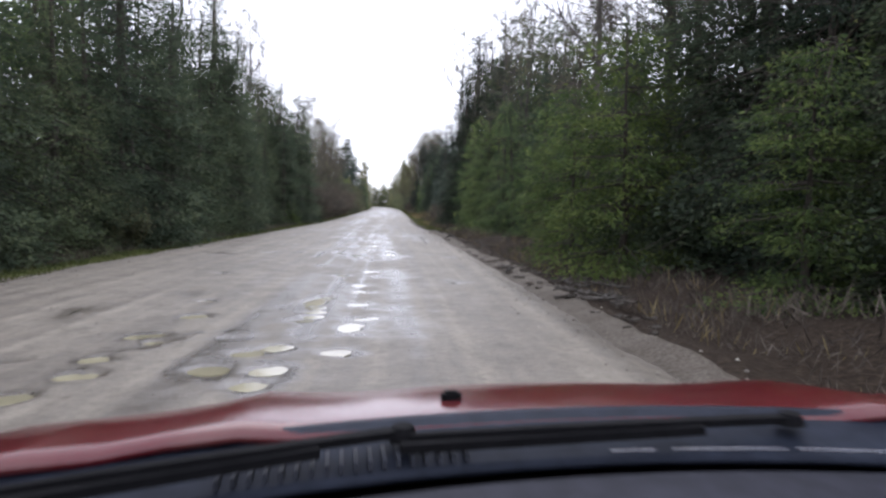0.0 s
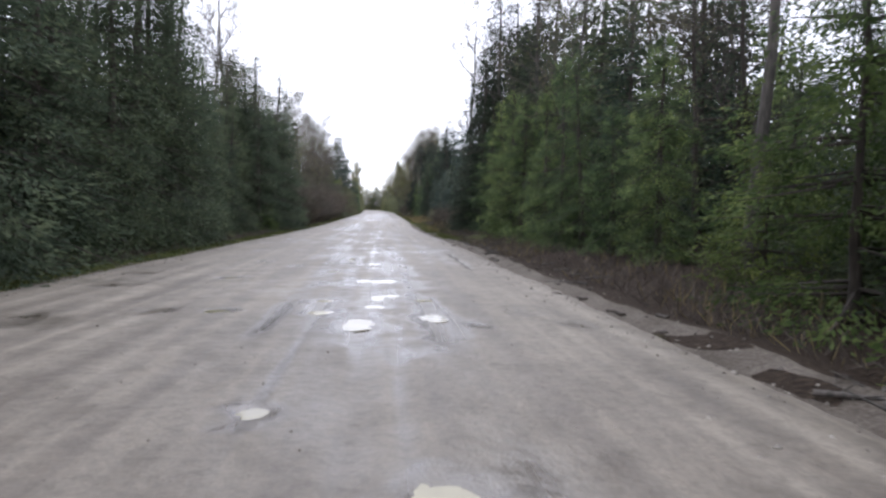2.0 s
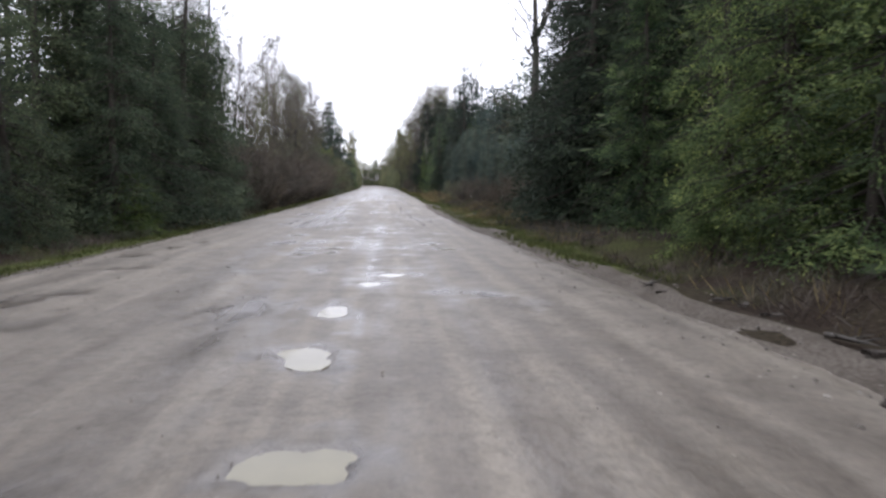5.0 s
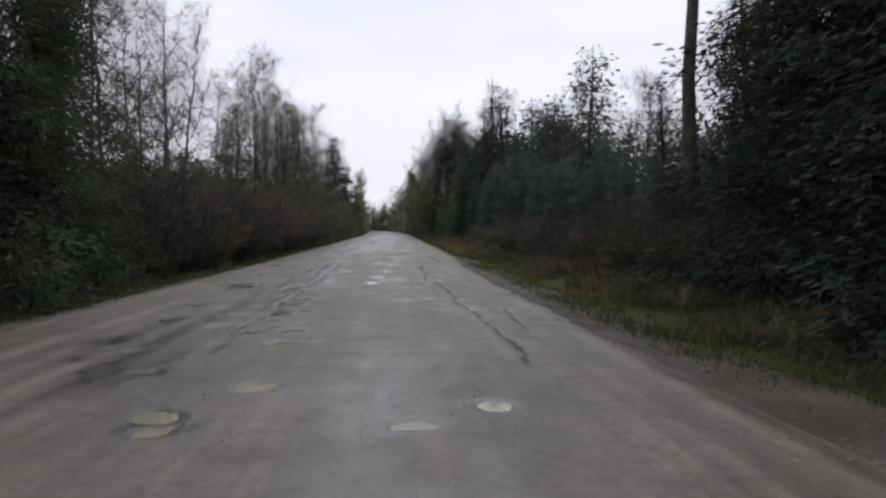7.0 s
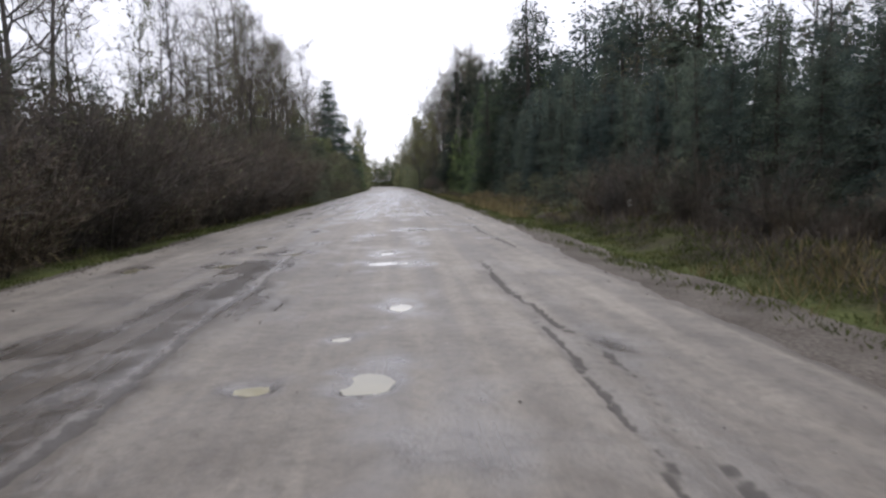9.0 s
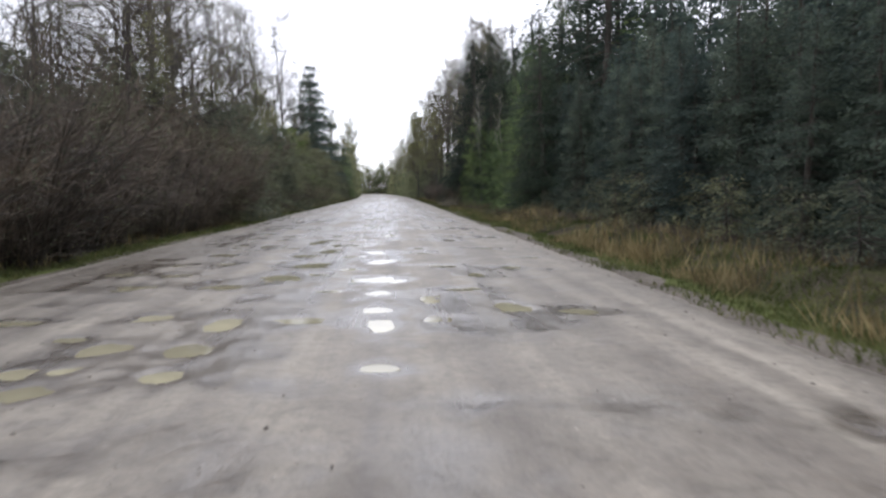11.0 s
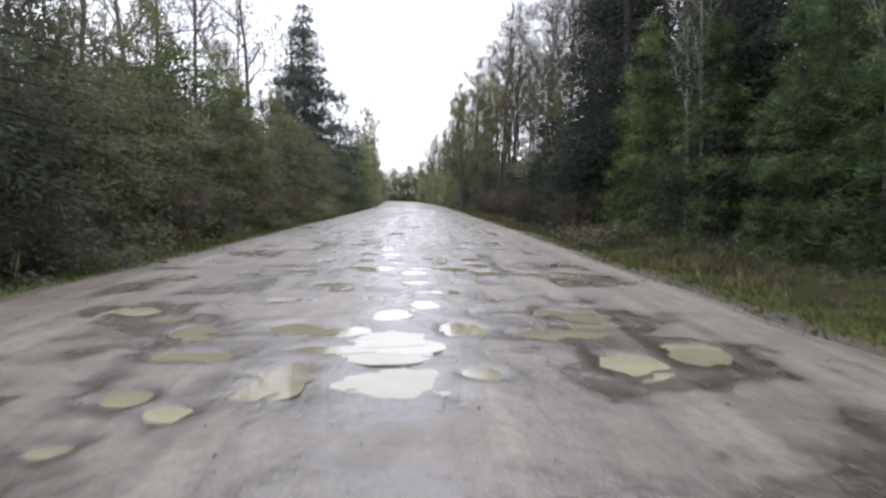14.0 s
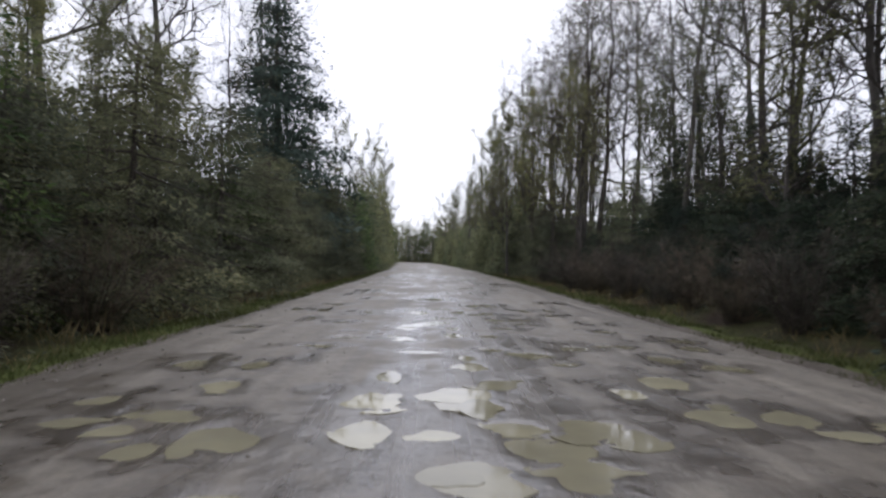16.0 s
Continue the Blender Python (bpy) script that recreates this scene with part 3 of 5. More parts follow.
pools([(0.95, 112.3, 0.17, 0.14), (-0.03, 113.0, 0.14, 0.13), (2.03, 113.5, 0.26, 0.18), (-2.74, 113.5, 0.25, 0.24), (-0.40, 113.5, 0.11, 0.23), (0.48, 113.8, 0.11, 0.22), (-0.00, 114.3, 0.21, 0.22), (-0.32, 116.4, 0.15, 0.34), (0.33, 116.6, 0.21, 0.34), (-1.94, 117.1, 0.16, 0.14), (-1.43, 117.4, 0.16, 0.14), (-0.86, 117.5, 0.17, 0.16), (1.18, 118.0, 0.14, 0.19), (0.64, 118.0, 0.18, 0.32), (2.28, 118.0, 0.17, 0.20), (-0.05, 118.2, 0.08, 0.27), (3.24, 118.3, 0.16, 0.13), (-0.82, 118.6, 0.18, 0.19), (0.08, 118.7, 0.27, 0.34), (-1.75, 118.8, 0.23, 0.19), (-0.33, 118.9, 0.18, 0.27), (2.93, 119.4, 0.21, 0.21), (2.23, 119.4, 0.24, 0.34), (-3.48, 119.8, 0.28, 0.22)])
pools([(0.70, 119.8, 0.19, 0.34), (-0.81, 119.9, 0.19, 0.22), (-0.21, 120.2, 0.22, 0.34), (2.01, 121.2, 0.31, 0.34), (-0.07, 121.6, 0.31, 0.34), (0.57, 123.0, 0.14, 0.34), (-1.26, 123.2, 0.21, 0.17), (-1.8, 122.2, 0.2, 0.2), (2.32, 123.6, 0.36, 0.2), (-0.65, 123.4, 0.16, 0.34), (0.55, 124.9, 0.24, 0.34), (-0.39, 125.5, 0.14, 0.34), (-1.87, 127.8, 0.12, 0.09), (-1.47, 128.4, 0.14, 0.12), (-1.84, 128.7, 0.12, 0.11), (-0.13, 129.1, 0.31, 0.30), (0.54, 129.3, 0.11, 0.15), (-0.93, 129.4, 0.17, 0.34), (1.77, 129.7, 0.27, 0.34), (-0.11, 130.2, 0.27, 0.23), (2.54, 130.3, 0.26, 0.14), (1.28, 130.8, 0.31, 0.25), (0.50, 131.0, 0.19, 0.20), (-0.32, 131.7, 0.18, 0.29), (-3.08, 131.9, 0.27, 0.34), (1.62, 132.0, 0.28, 0.26), (0.12, 132.4, 0.18, 0.29)])
pools([(0.47, 133.5, 0.17, 0.21), (-1.12, 134.0, 0.21, 0.34), (-0.97, 135.2, 0.10, 0.16), (-1.76, 135.3, 0.10, 0.12), (2.36, 135.6, 0.31, 0.19), (1.26, 135.9, 0.17, 0.28), (-1.99, 136.0, 0.31, 0.27), (1.75, 136.2, 0.15, 0.24), (0.64, 136.3, 0.24, 0.34), (-0.67, 136.4, 0.28, 0.27), (-1.96, 136.7, 0.23, 0.15), (2.00, 137.2, 0.18, 0.21), (1.15, 137.2, 0.23, 0.28), (-1.09, 137.8, 0.16, 0.34), (1.16, 138.3, 0.20, 0.29), (-0.58, 139.3, 0.26, 0.24), (-1.19, 139.5, 0.15, 0.34), (-2.63, 140.9, 0.23, 0.26), (2.11, 141.4, 0.20, 0.17), (1.63, 141.4, 0.13, 0.11), (-0.86, 141.6, 0.31, 0.34), (1.09, 141.7, 0.28, 0.34), (-0.28, 142.5, 0.24, 0.34), (-2.38, 142.5, 0.25, 0.32)])
pools([(-1.62, 142.6, 0.26, 0.34), (0.66, 142.8, 0.12, 0.21), (1.96, 143.4, 0.21, 0.24), (1.13, 143.5, 0.31, 0.31), (-2.72, 143.5, 0.20, 0.25), (-0.80, 144.1, 0.29, 0.34), (-2.45, 144.1, 0.23, 0.34), (-1.58, 144.1, 0.17, 0.34), (-0.16, 145.3, 0.13, 0.16), (-2.72, 145.8, 0.27, 0.34), (-1.73, 147.2, 0.28, 0.18), (1.41, 147.2, 0.19, 0.16), (-2.62, 147.4, 0.21, 0.14), (-0.80, 147.5, 0.23, 0.34), (-1.27, 147.8, 0.13, 0.18), (0.23, 147.9, 0.21, 0.13), (-0.74, 148.1, 0.25, 0.31), (1.62, 148.2, 0.25, 0.27), (-0.79, 148.8, 0.22, 0.34), (-1.30, 149.1, 0.13, 0.19), (-0.10, 149.8, 0.13, 0.15), (1.49, 149.8, 0.28, 0.34), (-0.78, 150.8, 0.20, 0.25), (-1.34, 151.0, 0.18, 0.34)])
pools([(-0.76, 152.1, 0.31, 0.34), (-2.53, 152.8, 0.21, 0.34), (-0.98, 152.9, 0.21, 0.14), (-1.53, 153.0, 0.16, 0.27), (-3.39, 153.0, 0.18, 0.17), (-0.34, 153.2, 0.26, 0.19), (2.33, 153.2, 0.23, 0.12), (0.35, 153.3, 0.21, 0.13), (-3.11, 153.4, 0.19, 0.13), (1.54, 153.6, 0.31, 0.34), (-0.72, 153.9, 0.24, 0.14), (-1.52, 154.1, 0.28, 0.34), (-0.83, 154.4, 0.31, 0.25), (0.99, 154.7, 0.15, 0.18), (-3.11, 154.8, 0.17, 0.27), (1.52, 155.3, 0.24, 0.34), (-1.50, 155.3, 0.10, 0.32), (-0.51, 156.1, 0.19, 0.34), (-1.46, 158.7, 0.16, 0.34), (-0.65, 159.3, 0.15, 0.34), (-1.47, 160.4, 0.16, 0.31), (-1.11, 161.2, 0.21, 0.34), (-1.26, 163.8, 0.23, 0.34)])
OWN_POOLS = len(POTHOLES)
far_rng = np.random.default_rng(77)
for _ in range(22):
    yy = far_rng.uniform(158, 200)
    POTHOLES.append((far_rng.normal(-0.3, 0.7) if far_rng.random() < 0.6 else far_rng.uniform(-4.4, 3.3), yy, far_rng.uniform(0.15, 0.42), far_rng.uniform(0.2, 0.5)))
for _ in range(11):
    yy = far_rng.uniform(67, 87)
    POTHOLES.append((far_rng.normal(0.2, 0.5) if far_rng.random() < 0.5 else far_rng.uniform(-4.2, -1.0), yy, far_rng.uniform(0.08, 0.3), far_rng.uniform(0.1, 0.3)))
for _ in range(6):
    POTHOLES.append((far_rng.normal(0.5, 0.3), far_rng.uniform(33, 46), far_rng.uniform(0.1, 0.25), far_rng.uniform(0.1, 0.3)))
for _ in range(300):
    mid = far_rng.random() < 0.35
    POTHOLES.append((far_rng.normal(-0.35, 0.55) if mid else far_rng.uniform(-4.6, 3.3), far_rng.uniform(94, 166), far_rng.uniform(0.1, 0.3), far_rng.uniform(0.1, 0.28)))
DRY = []
for _ in range(700):
    yy = far_rng.uniform(2, 200)
    dense = 1.0 if yy > 86 else 0.3
    if far_rng.random() < dense:
        DRY.append((far_rng.uniform(-4.6, 3.4), yy, far_rng.uniform(0.1, 0.34), far_rng.uniform(0.1, 0.36)))

for _ in range(34):
    DRY.append((far_rng.normal(-1.9, 0.45), far_rng.uniform(58, 76), far_rng.uniform(0.1, 0.3), far_rng.uniform(0.12, 0.35)))


def road_level(x, y):
    """The road's surface without its potholes."""
    side = (x + narrow(y) * np.clip((x - ROAD_MID) / 4, 0, 1) - ROAD_MID) / (RIGHT_EDGE - ROAD_MID)
    z = 0.03 - 0.05 * side ** 2
    z = z + rolling(x, y * 0.35, 0.5, 3) * 0.035 + rolling(x * 0.25 + 9, y * 0.3, 0.4, 2) * 0.04
    ragged = 1.0 + 0.07 * rolling(x * 0.1, y, 0.6, 4)
    return z + climb(y) - 0.9 * np.clip(np.abs(side) - ragged * 0.97, 0, 0.4)

# cracks and wet wheel ruts: x at the start, x at the end, from y, to y, width
CRACKS = [(2.28, 1.85, 58, 80, 0.05), (2.72, 2.85, 59.5, 65.5, 0.035), (1.72, 1.8, 69.5, 75, 0.035), (-1.3, -1.6, 59, 83, 0.045), (3.1, 3.2, 26, 34, 0.05), (2.95, 2.85, 80, 90, 0.05)]
RUTS = [(2.0, 1.25, 3, 38, 0.2), (-0.5, -0.3, 16, 44, 0.12), (0.72, 0.55, 4, 46, 0.075), (1.15, 1.0, 6, 34, 0.06), (0.05, 0.15, 8, 30, 0.05), (0.62, 0.5, 44, 66, 0.08)]


def build_road():
    xs = np.arange(LEFT_EDGE - 0.55, RIGHT_EDGE + 0.56, 0.07)
    ys = np.concatenate([axis(-2, 2, 0.4, -60, 2)[:-1], np.arange(2, 162, 0.075), np.arange(162, 220, 0.4), np.arange(220, ROAD_END, 2.5)])
    me, gx, gy = sheet("road", xs, ys, road_level, ROAD)
    z = road_level(gx, gy)
    damp = 0.10 + 0.9 * np.clip(rolling(gx * 2.2, gy * 0.12, 0.5, 3), 0, 1)
    lane = np.exp(-((gx - 0.75 + 0.008 * gy + 1.5 * rolling(gx * 0.4 + 5, gy * 0.5, 0.6, 4)) / 1.5) ** 2)
    track = np.clip(0.25 + 1.5 * rolling(gx * 2.6 + 0.9 * rolling(gx, gy, 0.25, 3), gy * 0.07, 1.0, 3) + 0.8 * rolling(gx, gy * 0.6, 0.8, 3), 0, 1)
    damp += lane * track * (0.6 * np.clip((75 - gy) / 30, 0, 1) + 0.25)
    damp += 0.12 * np.clip((gy - 95) / 30, 0, 1)
    calm, dent, rim = np.ones_like(z), np.zeros_like(z), np.zeros_like(z)
    for holes, deep in ((POTHOLES, 0.037), (DRY, 0.02)):
        for x, y, rx, ry in holes:
            ex, ey = max(rx, 0.12) * 1.08, max(ry, 0.12) * 1.08
            j0, j1 = np.searchsorted(ys, (y - ey * 3.2, y + ey * 3.2))
            i0, i1 = np.searchsorted(xs, (x - ex * 3.2, x + ex * 3.2))
            if j1 <= j0 or i1 <= i0:
                continue
            wx, wy = gx[j0:j1, i0:i1], gy[j0:j1, i0:i1]
            warp = 1 + 1.3 * rolling(wx + x, wy + y, 2.1, 4) + 1.3 * rolling(wx - x, wy + y, 4.5, 3)
            q = np.sqrt(((wx - x) / ex) ** 2 + ((wy - y) / ey) ** 2) * warp
            here = (slice(j0, j1), slice(i0, i1))
            dent[here] = np.maximum(dent[here], deep * np.exp(-q ** 2.6))
            if deep > 0.03:
                calm[j0:j1, i0:i1] *= 1 - 0.65 * np.exp(-(q / 1.8) ** 4)
            rim[here] = np.maximum(rim[here], deep * 0.12 * np.exp(-((q - 1.5) / 0.4) ** 2))
            damp[j0:j1, i0:i1] += (0.85 if deep > 0.03 else 0.5) * np.exp(-(q / (1.75 if deep > 0.03 else 1.45)) ** 2.2)
    z += rim - dent
    # Mask of the painted dark in the cracks and the broken patch.
    dark_marks = np.zeros_like(z)
    for x0, x1, y0, y1, w in CRACKS:
        line = x0 + (x1 - x0) * (gy - y0) / (y1 - y0) + 0.42 * rolling(gy * 0 + x0 * 7, gy, 0.55, 5)
        along = np.clip((gy - y0) / 1.2, 0, 1) * np.clip((y1 - gy) / 1.2, 0, 1)
        broken = np.clip(3.0 * rolling(gy * 0 + x0 * 11, gy, 0.45, 3) + 1.45, 0, 1)
        g = np.exp(-((gx - line) / (w * (0.7 + 1.1 * lattice(gy * 2.3, gx * 0 + 4)))) ** 2) * along * broken
        z -= 0.028 * g
        dark_marks += g
        damp += 0.15 * np.exp(-((gx - line) / 0.35) ** 2) * along * broken
    for x0, x1, y0, y1, w in RUTS:
        line = x0 + (x1 - x0) * (gy - y0) / (y1 - y0) + 0.10 * rolling(gy * 0 + x0 * 5, gy, 0.3, 3)
        along = np.clip((gy - y0) / 3, 0, 1) * np.clip((y1 - gy) / 6, 0, 1) * np.clip(2.5 * rolling(gy * 0 + x0 * 3, gy, 0.3, 3) + 0.75, 0, 1)
        g = np.exp(-((gx - line) / w) ** 2) * along
        z -= 0.012 * g
        damp += (0.8 if y0 < 40 else 0.4) * g * np.clip(0.6 + 2.0 * rolling(gx * 2, gy, 0.9, 3), 0, 1)
    patchy = np.exp(-((gx + 1.9) / 0.75) ** 2) * np.clip((gy - 57) / 3, 0, 1) * np.clip((84 - gy) / 5, 0, 1)
    damp += patchy * np.clip(0.35 + 2.4 * rolling(gx, gy * 0.7, 1.1, 4), 0, 1) * 0.9
    dark_marks = np.clip(dark_marks + patchy * np.clip(4.0 * rolling(gx + 30, gy * 0.7, 1.5, 4) - 0.55, 0, 1), 0, 1)
    z += (rolling(gx, gy, 2.2, 3) * 0.024 + rolling(gx + 60, gy, 4.6, 2) * 0.017) * calm
    co = np.stack([(gx + bend(gy)).ravel(), gy.ravel(), z.ravel()], 1).astype(np.float32)
    me.vertices.foreach_set("co", co.ravel())
    me.attributes.new("dark_marks", "FLOAT", "POINT").data.foreach_set("value", dark_marks.astype(np.float32).ravel())
    me.attributes.new("damp", "FLOAT", "POINT").data.foreach_set("value", np.clip(damp, 0, 1.2).astype(np.float32).ravel())
    me.update()
    return tagged(new("road", me), "wet grey-brown gravel road full of potholes and wheel tracks", "road", kind="structure")


road = build_road()
bend_me, _, _ = sheet("road_bend", np.linspace(-54, LEFT_EDGE - 5.3, 40), np.linspace(305, 315.5, 12), lambda x, y: road_level(x * 0 + ROAD_MID, y) - 0.01, ROAD)
tagged(new("road_bend", bend_me), "far stretch of wet gravel road where it bends away", "road", kind="structure")


def water_levels():
    """Pools that run into each other share one level."""
    p = np.array(POTHOLES)
    own = road_level(p[:, 0], p[:, 1]) - 0.014
    rx, ry = np.maximum(p[:, 2], 0.12), np.maximum(p[:, 3], 0.12)
    gap = np.hypot((p[:, None, 0] - p[None, :, 0]) / (rx[:, None] + rx), (p[:, None, 1] - p[None, :, 1]) / (ry[:, None] + ry))
    body = np.arange(len(p))
    for i, j in zip(*np.nonzero(np.triu(gap < 1.35, 1))):
        if abs(p[body[i], 1] - p[j, 1]) < 2.2:
            body[body == body[j]] = body[i]
    shared = np.array([own[body == b].mean() for b in body])
    order = np.array([(body[:k] == b).sum() for k, b in enumerate(body)])
    return np.clip(shared, own - 0.006, own + 0.006) + 0.0007 * order


LEVELS = {(r[0], r[1]): float(z) for r, z in zip(POTHOLES, water_levels())}


def pool_shape(x, y, rx, ry, seed):
    rng = np.random.default_rng(seed)
    n = 18
    a = np.arange(n) * 2 * np.pi / n
    rad = 1.55 + 0.14 * np.sin(a * 2 + rng.uniform(0, 6)) + 0.1 * np.sin(a * 3 + rng.uniform(0, 6)) + rng.normal(0, 0.05, n)
    level = LEVELS[x, y]
    v = np.stack([max(rx, 0.12) * rad * np.cos(a), max(ry, 0.12) * rad * np.sin(a), np.zeros(n)], 1)
    k = np.arange(n)
    fan, rim = np.stack([np.zeros(n - 2, int), k[1:-1], k[2:]], 1), np.stack([k, k + n, (k + 1) % n + n, (k + 1) % n], 1)
    return np.concatenate([v, v - [0, 0, 0.03]]), fan, rim, level


def puddle(x, y, rx, ry, seed):
    v, fan, rim, level = pool_shape(x, y, rx, ry, seed)
    ob = new("puddle", mesh_from("puddle", v, [fan, rim], WATER))
    ob.matrix_basis = pose(x + float(bend(y)), y, level)
    big = max(rx, ry) > 0.3
    return tagged(ob, "broad muddy puddle lying in a road pothole" if big else "small shallow puddle of muddy rain water in a pothole", "puddle", "puddles on the road")


def shallow_water(rows):
    """The countless small wet hollows, as one body."""
    vs, fans, rims = [], [], []
    for k, (x, y, rx, ry) in enumerate(rows):
        v, fan, rim, level = pool_shape(x, y, rx, ry, 5000 + k)
        vs.append(v + [x + float(bend(y)), y, level])
        fans.append(fan + len(v) * k)
        rims.append(rim + len(v) * k)
    me = mesh_from("shallow_water", np.concatenate(vs), [np.concatenate(fans), np.concatenate(rims)], WATER)
    tagged(new("shallow_water", me), "many small shallow hollows filled with muddy rain water", "puddle", kind="stuff")


for k, row in enumerate(POTHOLES[:OWN_POOLS]):
    puddle(*row, 900 + k)
shallow_water(POTHOLES[OWN_POOLS:])

# ---- the forest ----


def stand(kinds, places, lo=0.85, hi=1.15, sink=0.05):
    """Puts trees of the given kinds at the places (x, y, height factor), each turned and sized a little differently."""
    for x, y, grow in places:
        chance = random.Random(f"{x:.3f} {y:.3f}")
        x += float(bend(y))
        tree = chance.choice(kinds)
        s = grow * chance.uniform(lo, hi)
        wide = s * chance.uniform(0.92, 1.1)
        m = pose(x, y, float(land(x, y)) - sink, chance.uniform(-3, 3), chance.uniform(-3, 3), chance.uniform(0, 360)) @ Matrix.Diagonal((wide, wide, s, 1))
        if tree.name in fresh:
            fresh.discard(tree.name)
            tree.matrix_basis = m
        else:
            copy_thing(tree, m)


def row(x0, x1, y0, y1, step, lo=0.9, hi=1.1):
    """Places along a strip of the roadside, one about every step metres."""
    out, y, chance = [], y0, random.Random(f"{x0} {x1} {y0} {y1}")
    while y < y1:
        out.append((chance.uniform(x0, x1), y + chance.uniform(-0.3, 0.3) * step, chance.uniform(lo, hi)))
        y += step
    return out


cedars = [conifer("cedar_tree", 20 + k, (10.5, 9.6, 11.2)[k], (2.3, 2.1, 2.5)[k], "dense dark green cedar standing at the edge of the road", CEDAR, BARK, 23000, 0.115, 0.03, 0.45, 0.42, 0, 0.74, 160) for k in range(3)]
fresh_cedars = [conifer("cedar_tree", 30 + k, (10.8, 9.4, 12.2)[k], (2.5, 2.3, 2.6)[k], "yellow-green cedar with drooping layered sprays", CEDAR_FRESH, BARK, 27000, 0.108, 0.06, 0.5, 0.45, 0.0, 0.62, 150, 0.72) for k in range(3)]
# Cedars and young spruces in the shade-darkened foliage, for the blackest stretches.
shaded_cedars = [conifer("cedar_tree", 34 + k, (10.5, 11.2)[k], (2.4, 2.5)[k], "cedar standing close to the road, foliage darkened as deep shade", SHADED_CEDAR, BARK, 23000, 0.115, 0.03, 0.45, 0.42, 0, 0.66, 160) for k in range(2)]
shaded_copses = [conifer("young_spruce", 114 + k, (6.0, 5.2)[k], (2.2, 2.0)[k], "dense young spruce in the undergrowth, foliage darkened as deep shade", SHADED_CEDAR, BARK, 14000, 0.115, 0.0, 0.3, 0.5, 0, 0.5, 100) for k in range(2)]
firs = [conifer("fir_tree", 40 + k, (8.6, 7.6, 9.4)[k], (1.75, 1.6, 1.9)[k], "dark pointed fir in a dense roadside row", FIR, BARK, 18000, 0.115, 0.02, 0.3, 0.42, 0, 0.75, 190) for k in range(3)]
mid_firs = [conifer("fir_tree", 46, 8.8, 1.8, "dark pointed fir behind the roadside row", FIR, BARK, 11000, 0.165, 0.02, 0.3, 0.5, 0, 0.72, 230, 1.25)]
saplings = [conifer("sapling", 48, 1.8, 0.75, "low leafy sapling at the edge of the wood", OLIVE, BARK, 900, 0.12, 0.0, 0.3, 0.5, 0, 0.42, 40)]
far_firs = [conifer("fir_tree", 50 + k, (9.5, 8.2)[k], (2.1, 2.0)[k], "dark evergreen in the depth of the forest", FIR, BARK, 7000, 0.24, 0.02, 0.25, 0.5, 0, 0.72, 190, 1.3) for k in range(2)]
far_cedars = [conifer("cedar_tree", 54 + k, (9.5, 8.4)[k], (2.4, 2.3)[k], "green roadside cedar far down the road", CEDAR_FRESH if k else CEDAR, BARK, 7000, 0.23, 0.02, 0.3, 0.5, 0, 0.6, 150, 1.3) for k in range(2)]
bares = [bare_tree("bare_tree", 60 + k, (14.0, 12.5, 15.5, 13.0)[k], "leafless grey broadleaf tree with fine twigs in early spring", BARK if k % 2 else GREY_BARK, GREY_TWIGS, BUDS, (0.36, 0.42, 0.33, 0.46)[k], (1500, 1900, 1300, 900)[k], 2400, (0.34, 0.3, 0.4, 0.3)[k], 13, (0.0095, 0.009, 0.0105, 0.0115)[k], (0.3, 0.34, 0.26, 0.44)[k], (0.14, 0.1, 0.16, 0.06)[k], 3) for k in range(4)]
poplars = [bare_tree("poplar_tree", 70 + k, (13.5, 12.0)[k], "slender poplar coming into pale green leaf", GREY_BARK, GREY_TWIGS, BUDS, 0.27, 11000, 1500, 0.22, 17, 0.009, 0.22, 0.17, 3) for k in range(2)]
birch = bare_tree("birch_tree", 75, 11.5, "white-barked birch leaning among the evergreens", BIRCH, GREY_TWIGS, BUDS, 0.22, 500, 700, 0.4, 11, 0.008, 0.16)
thickets = [shrub("thicket_shrub", 80 + k, (3.6, 3.0, 4.2)[k], (1.5, 1.3, 1.7)[k], "leafless red-brown roadside thicket of thin stems", 44, 3600, (1500, 1100, 1700)[k], 0.06, TWIGS, OLIVE) for k in range(3)]
greens = [shrub("leafy_shrub", 90 + k, (6.2, 5.4, 6.8)[k], (2.0, 1.7, 2.2)[k], "dull green undergrowth bush in dense leaf", 30, 420, 3400, 0.27, TWIGS, OLIVE, "bush", 90) for k in range(3)]
copses = [conifer("undergrowth_tree", 110 + k, (6.0, 5.2, 6.6)[k], (2.3, 2.1, 2.4)[k], "dense dull green undergrowth tree with a rounded crown", OLIVE, BARK, 15000, 0.115, 0.0, 0.3, 0.5, 0, 0.42, 90) for k in range(3)]
far_olives = [conifer("undergrowth_tree", 124 + k, (6.4, 7.2)[k], 2.4, "dull green undergrowth tree deeper in the wood", OLIVE, BARK, 4200, 0.25, 0.0, 0.3, 0.5, 0, 0.42, 60) for k in range(2)]
far_poplars = [bare_tree("poplar_tree", 130, 13.0, "distant pale green poplar beside the road", GREY_BARK, GREY_TWIGS, BUDS, 0.24, 4200, 500, 0.2, 10, 0.009, 0.2, 0.18)]
far_copses = [conifer("undergrowth_tree", 118, 8.5, 3.0, "far spring-green trees closing the end of the road, paled as haze", HAZE_PALE, BARK, 4200, 0.34, 0.0, 0.3, 0.5, 0, 0.5, 120)]
aspens = [conifer("aspen_tree", 140, 9.0, 2.3, "young aspen in pale yellow-green spring leaf", HAZE_PALE, GREY_BARK, 15000, 0.10, 0.22, 0.08, 0.5, 0, 0.5, 120)]
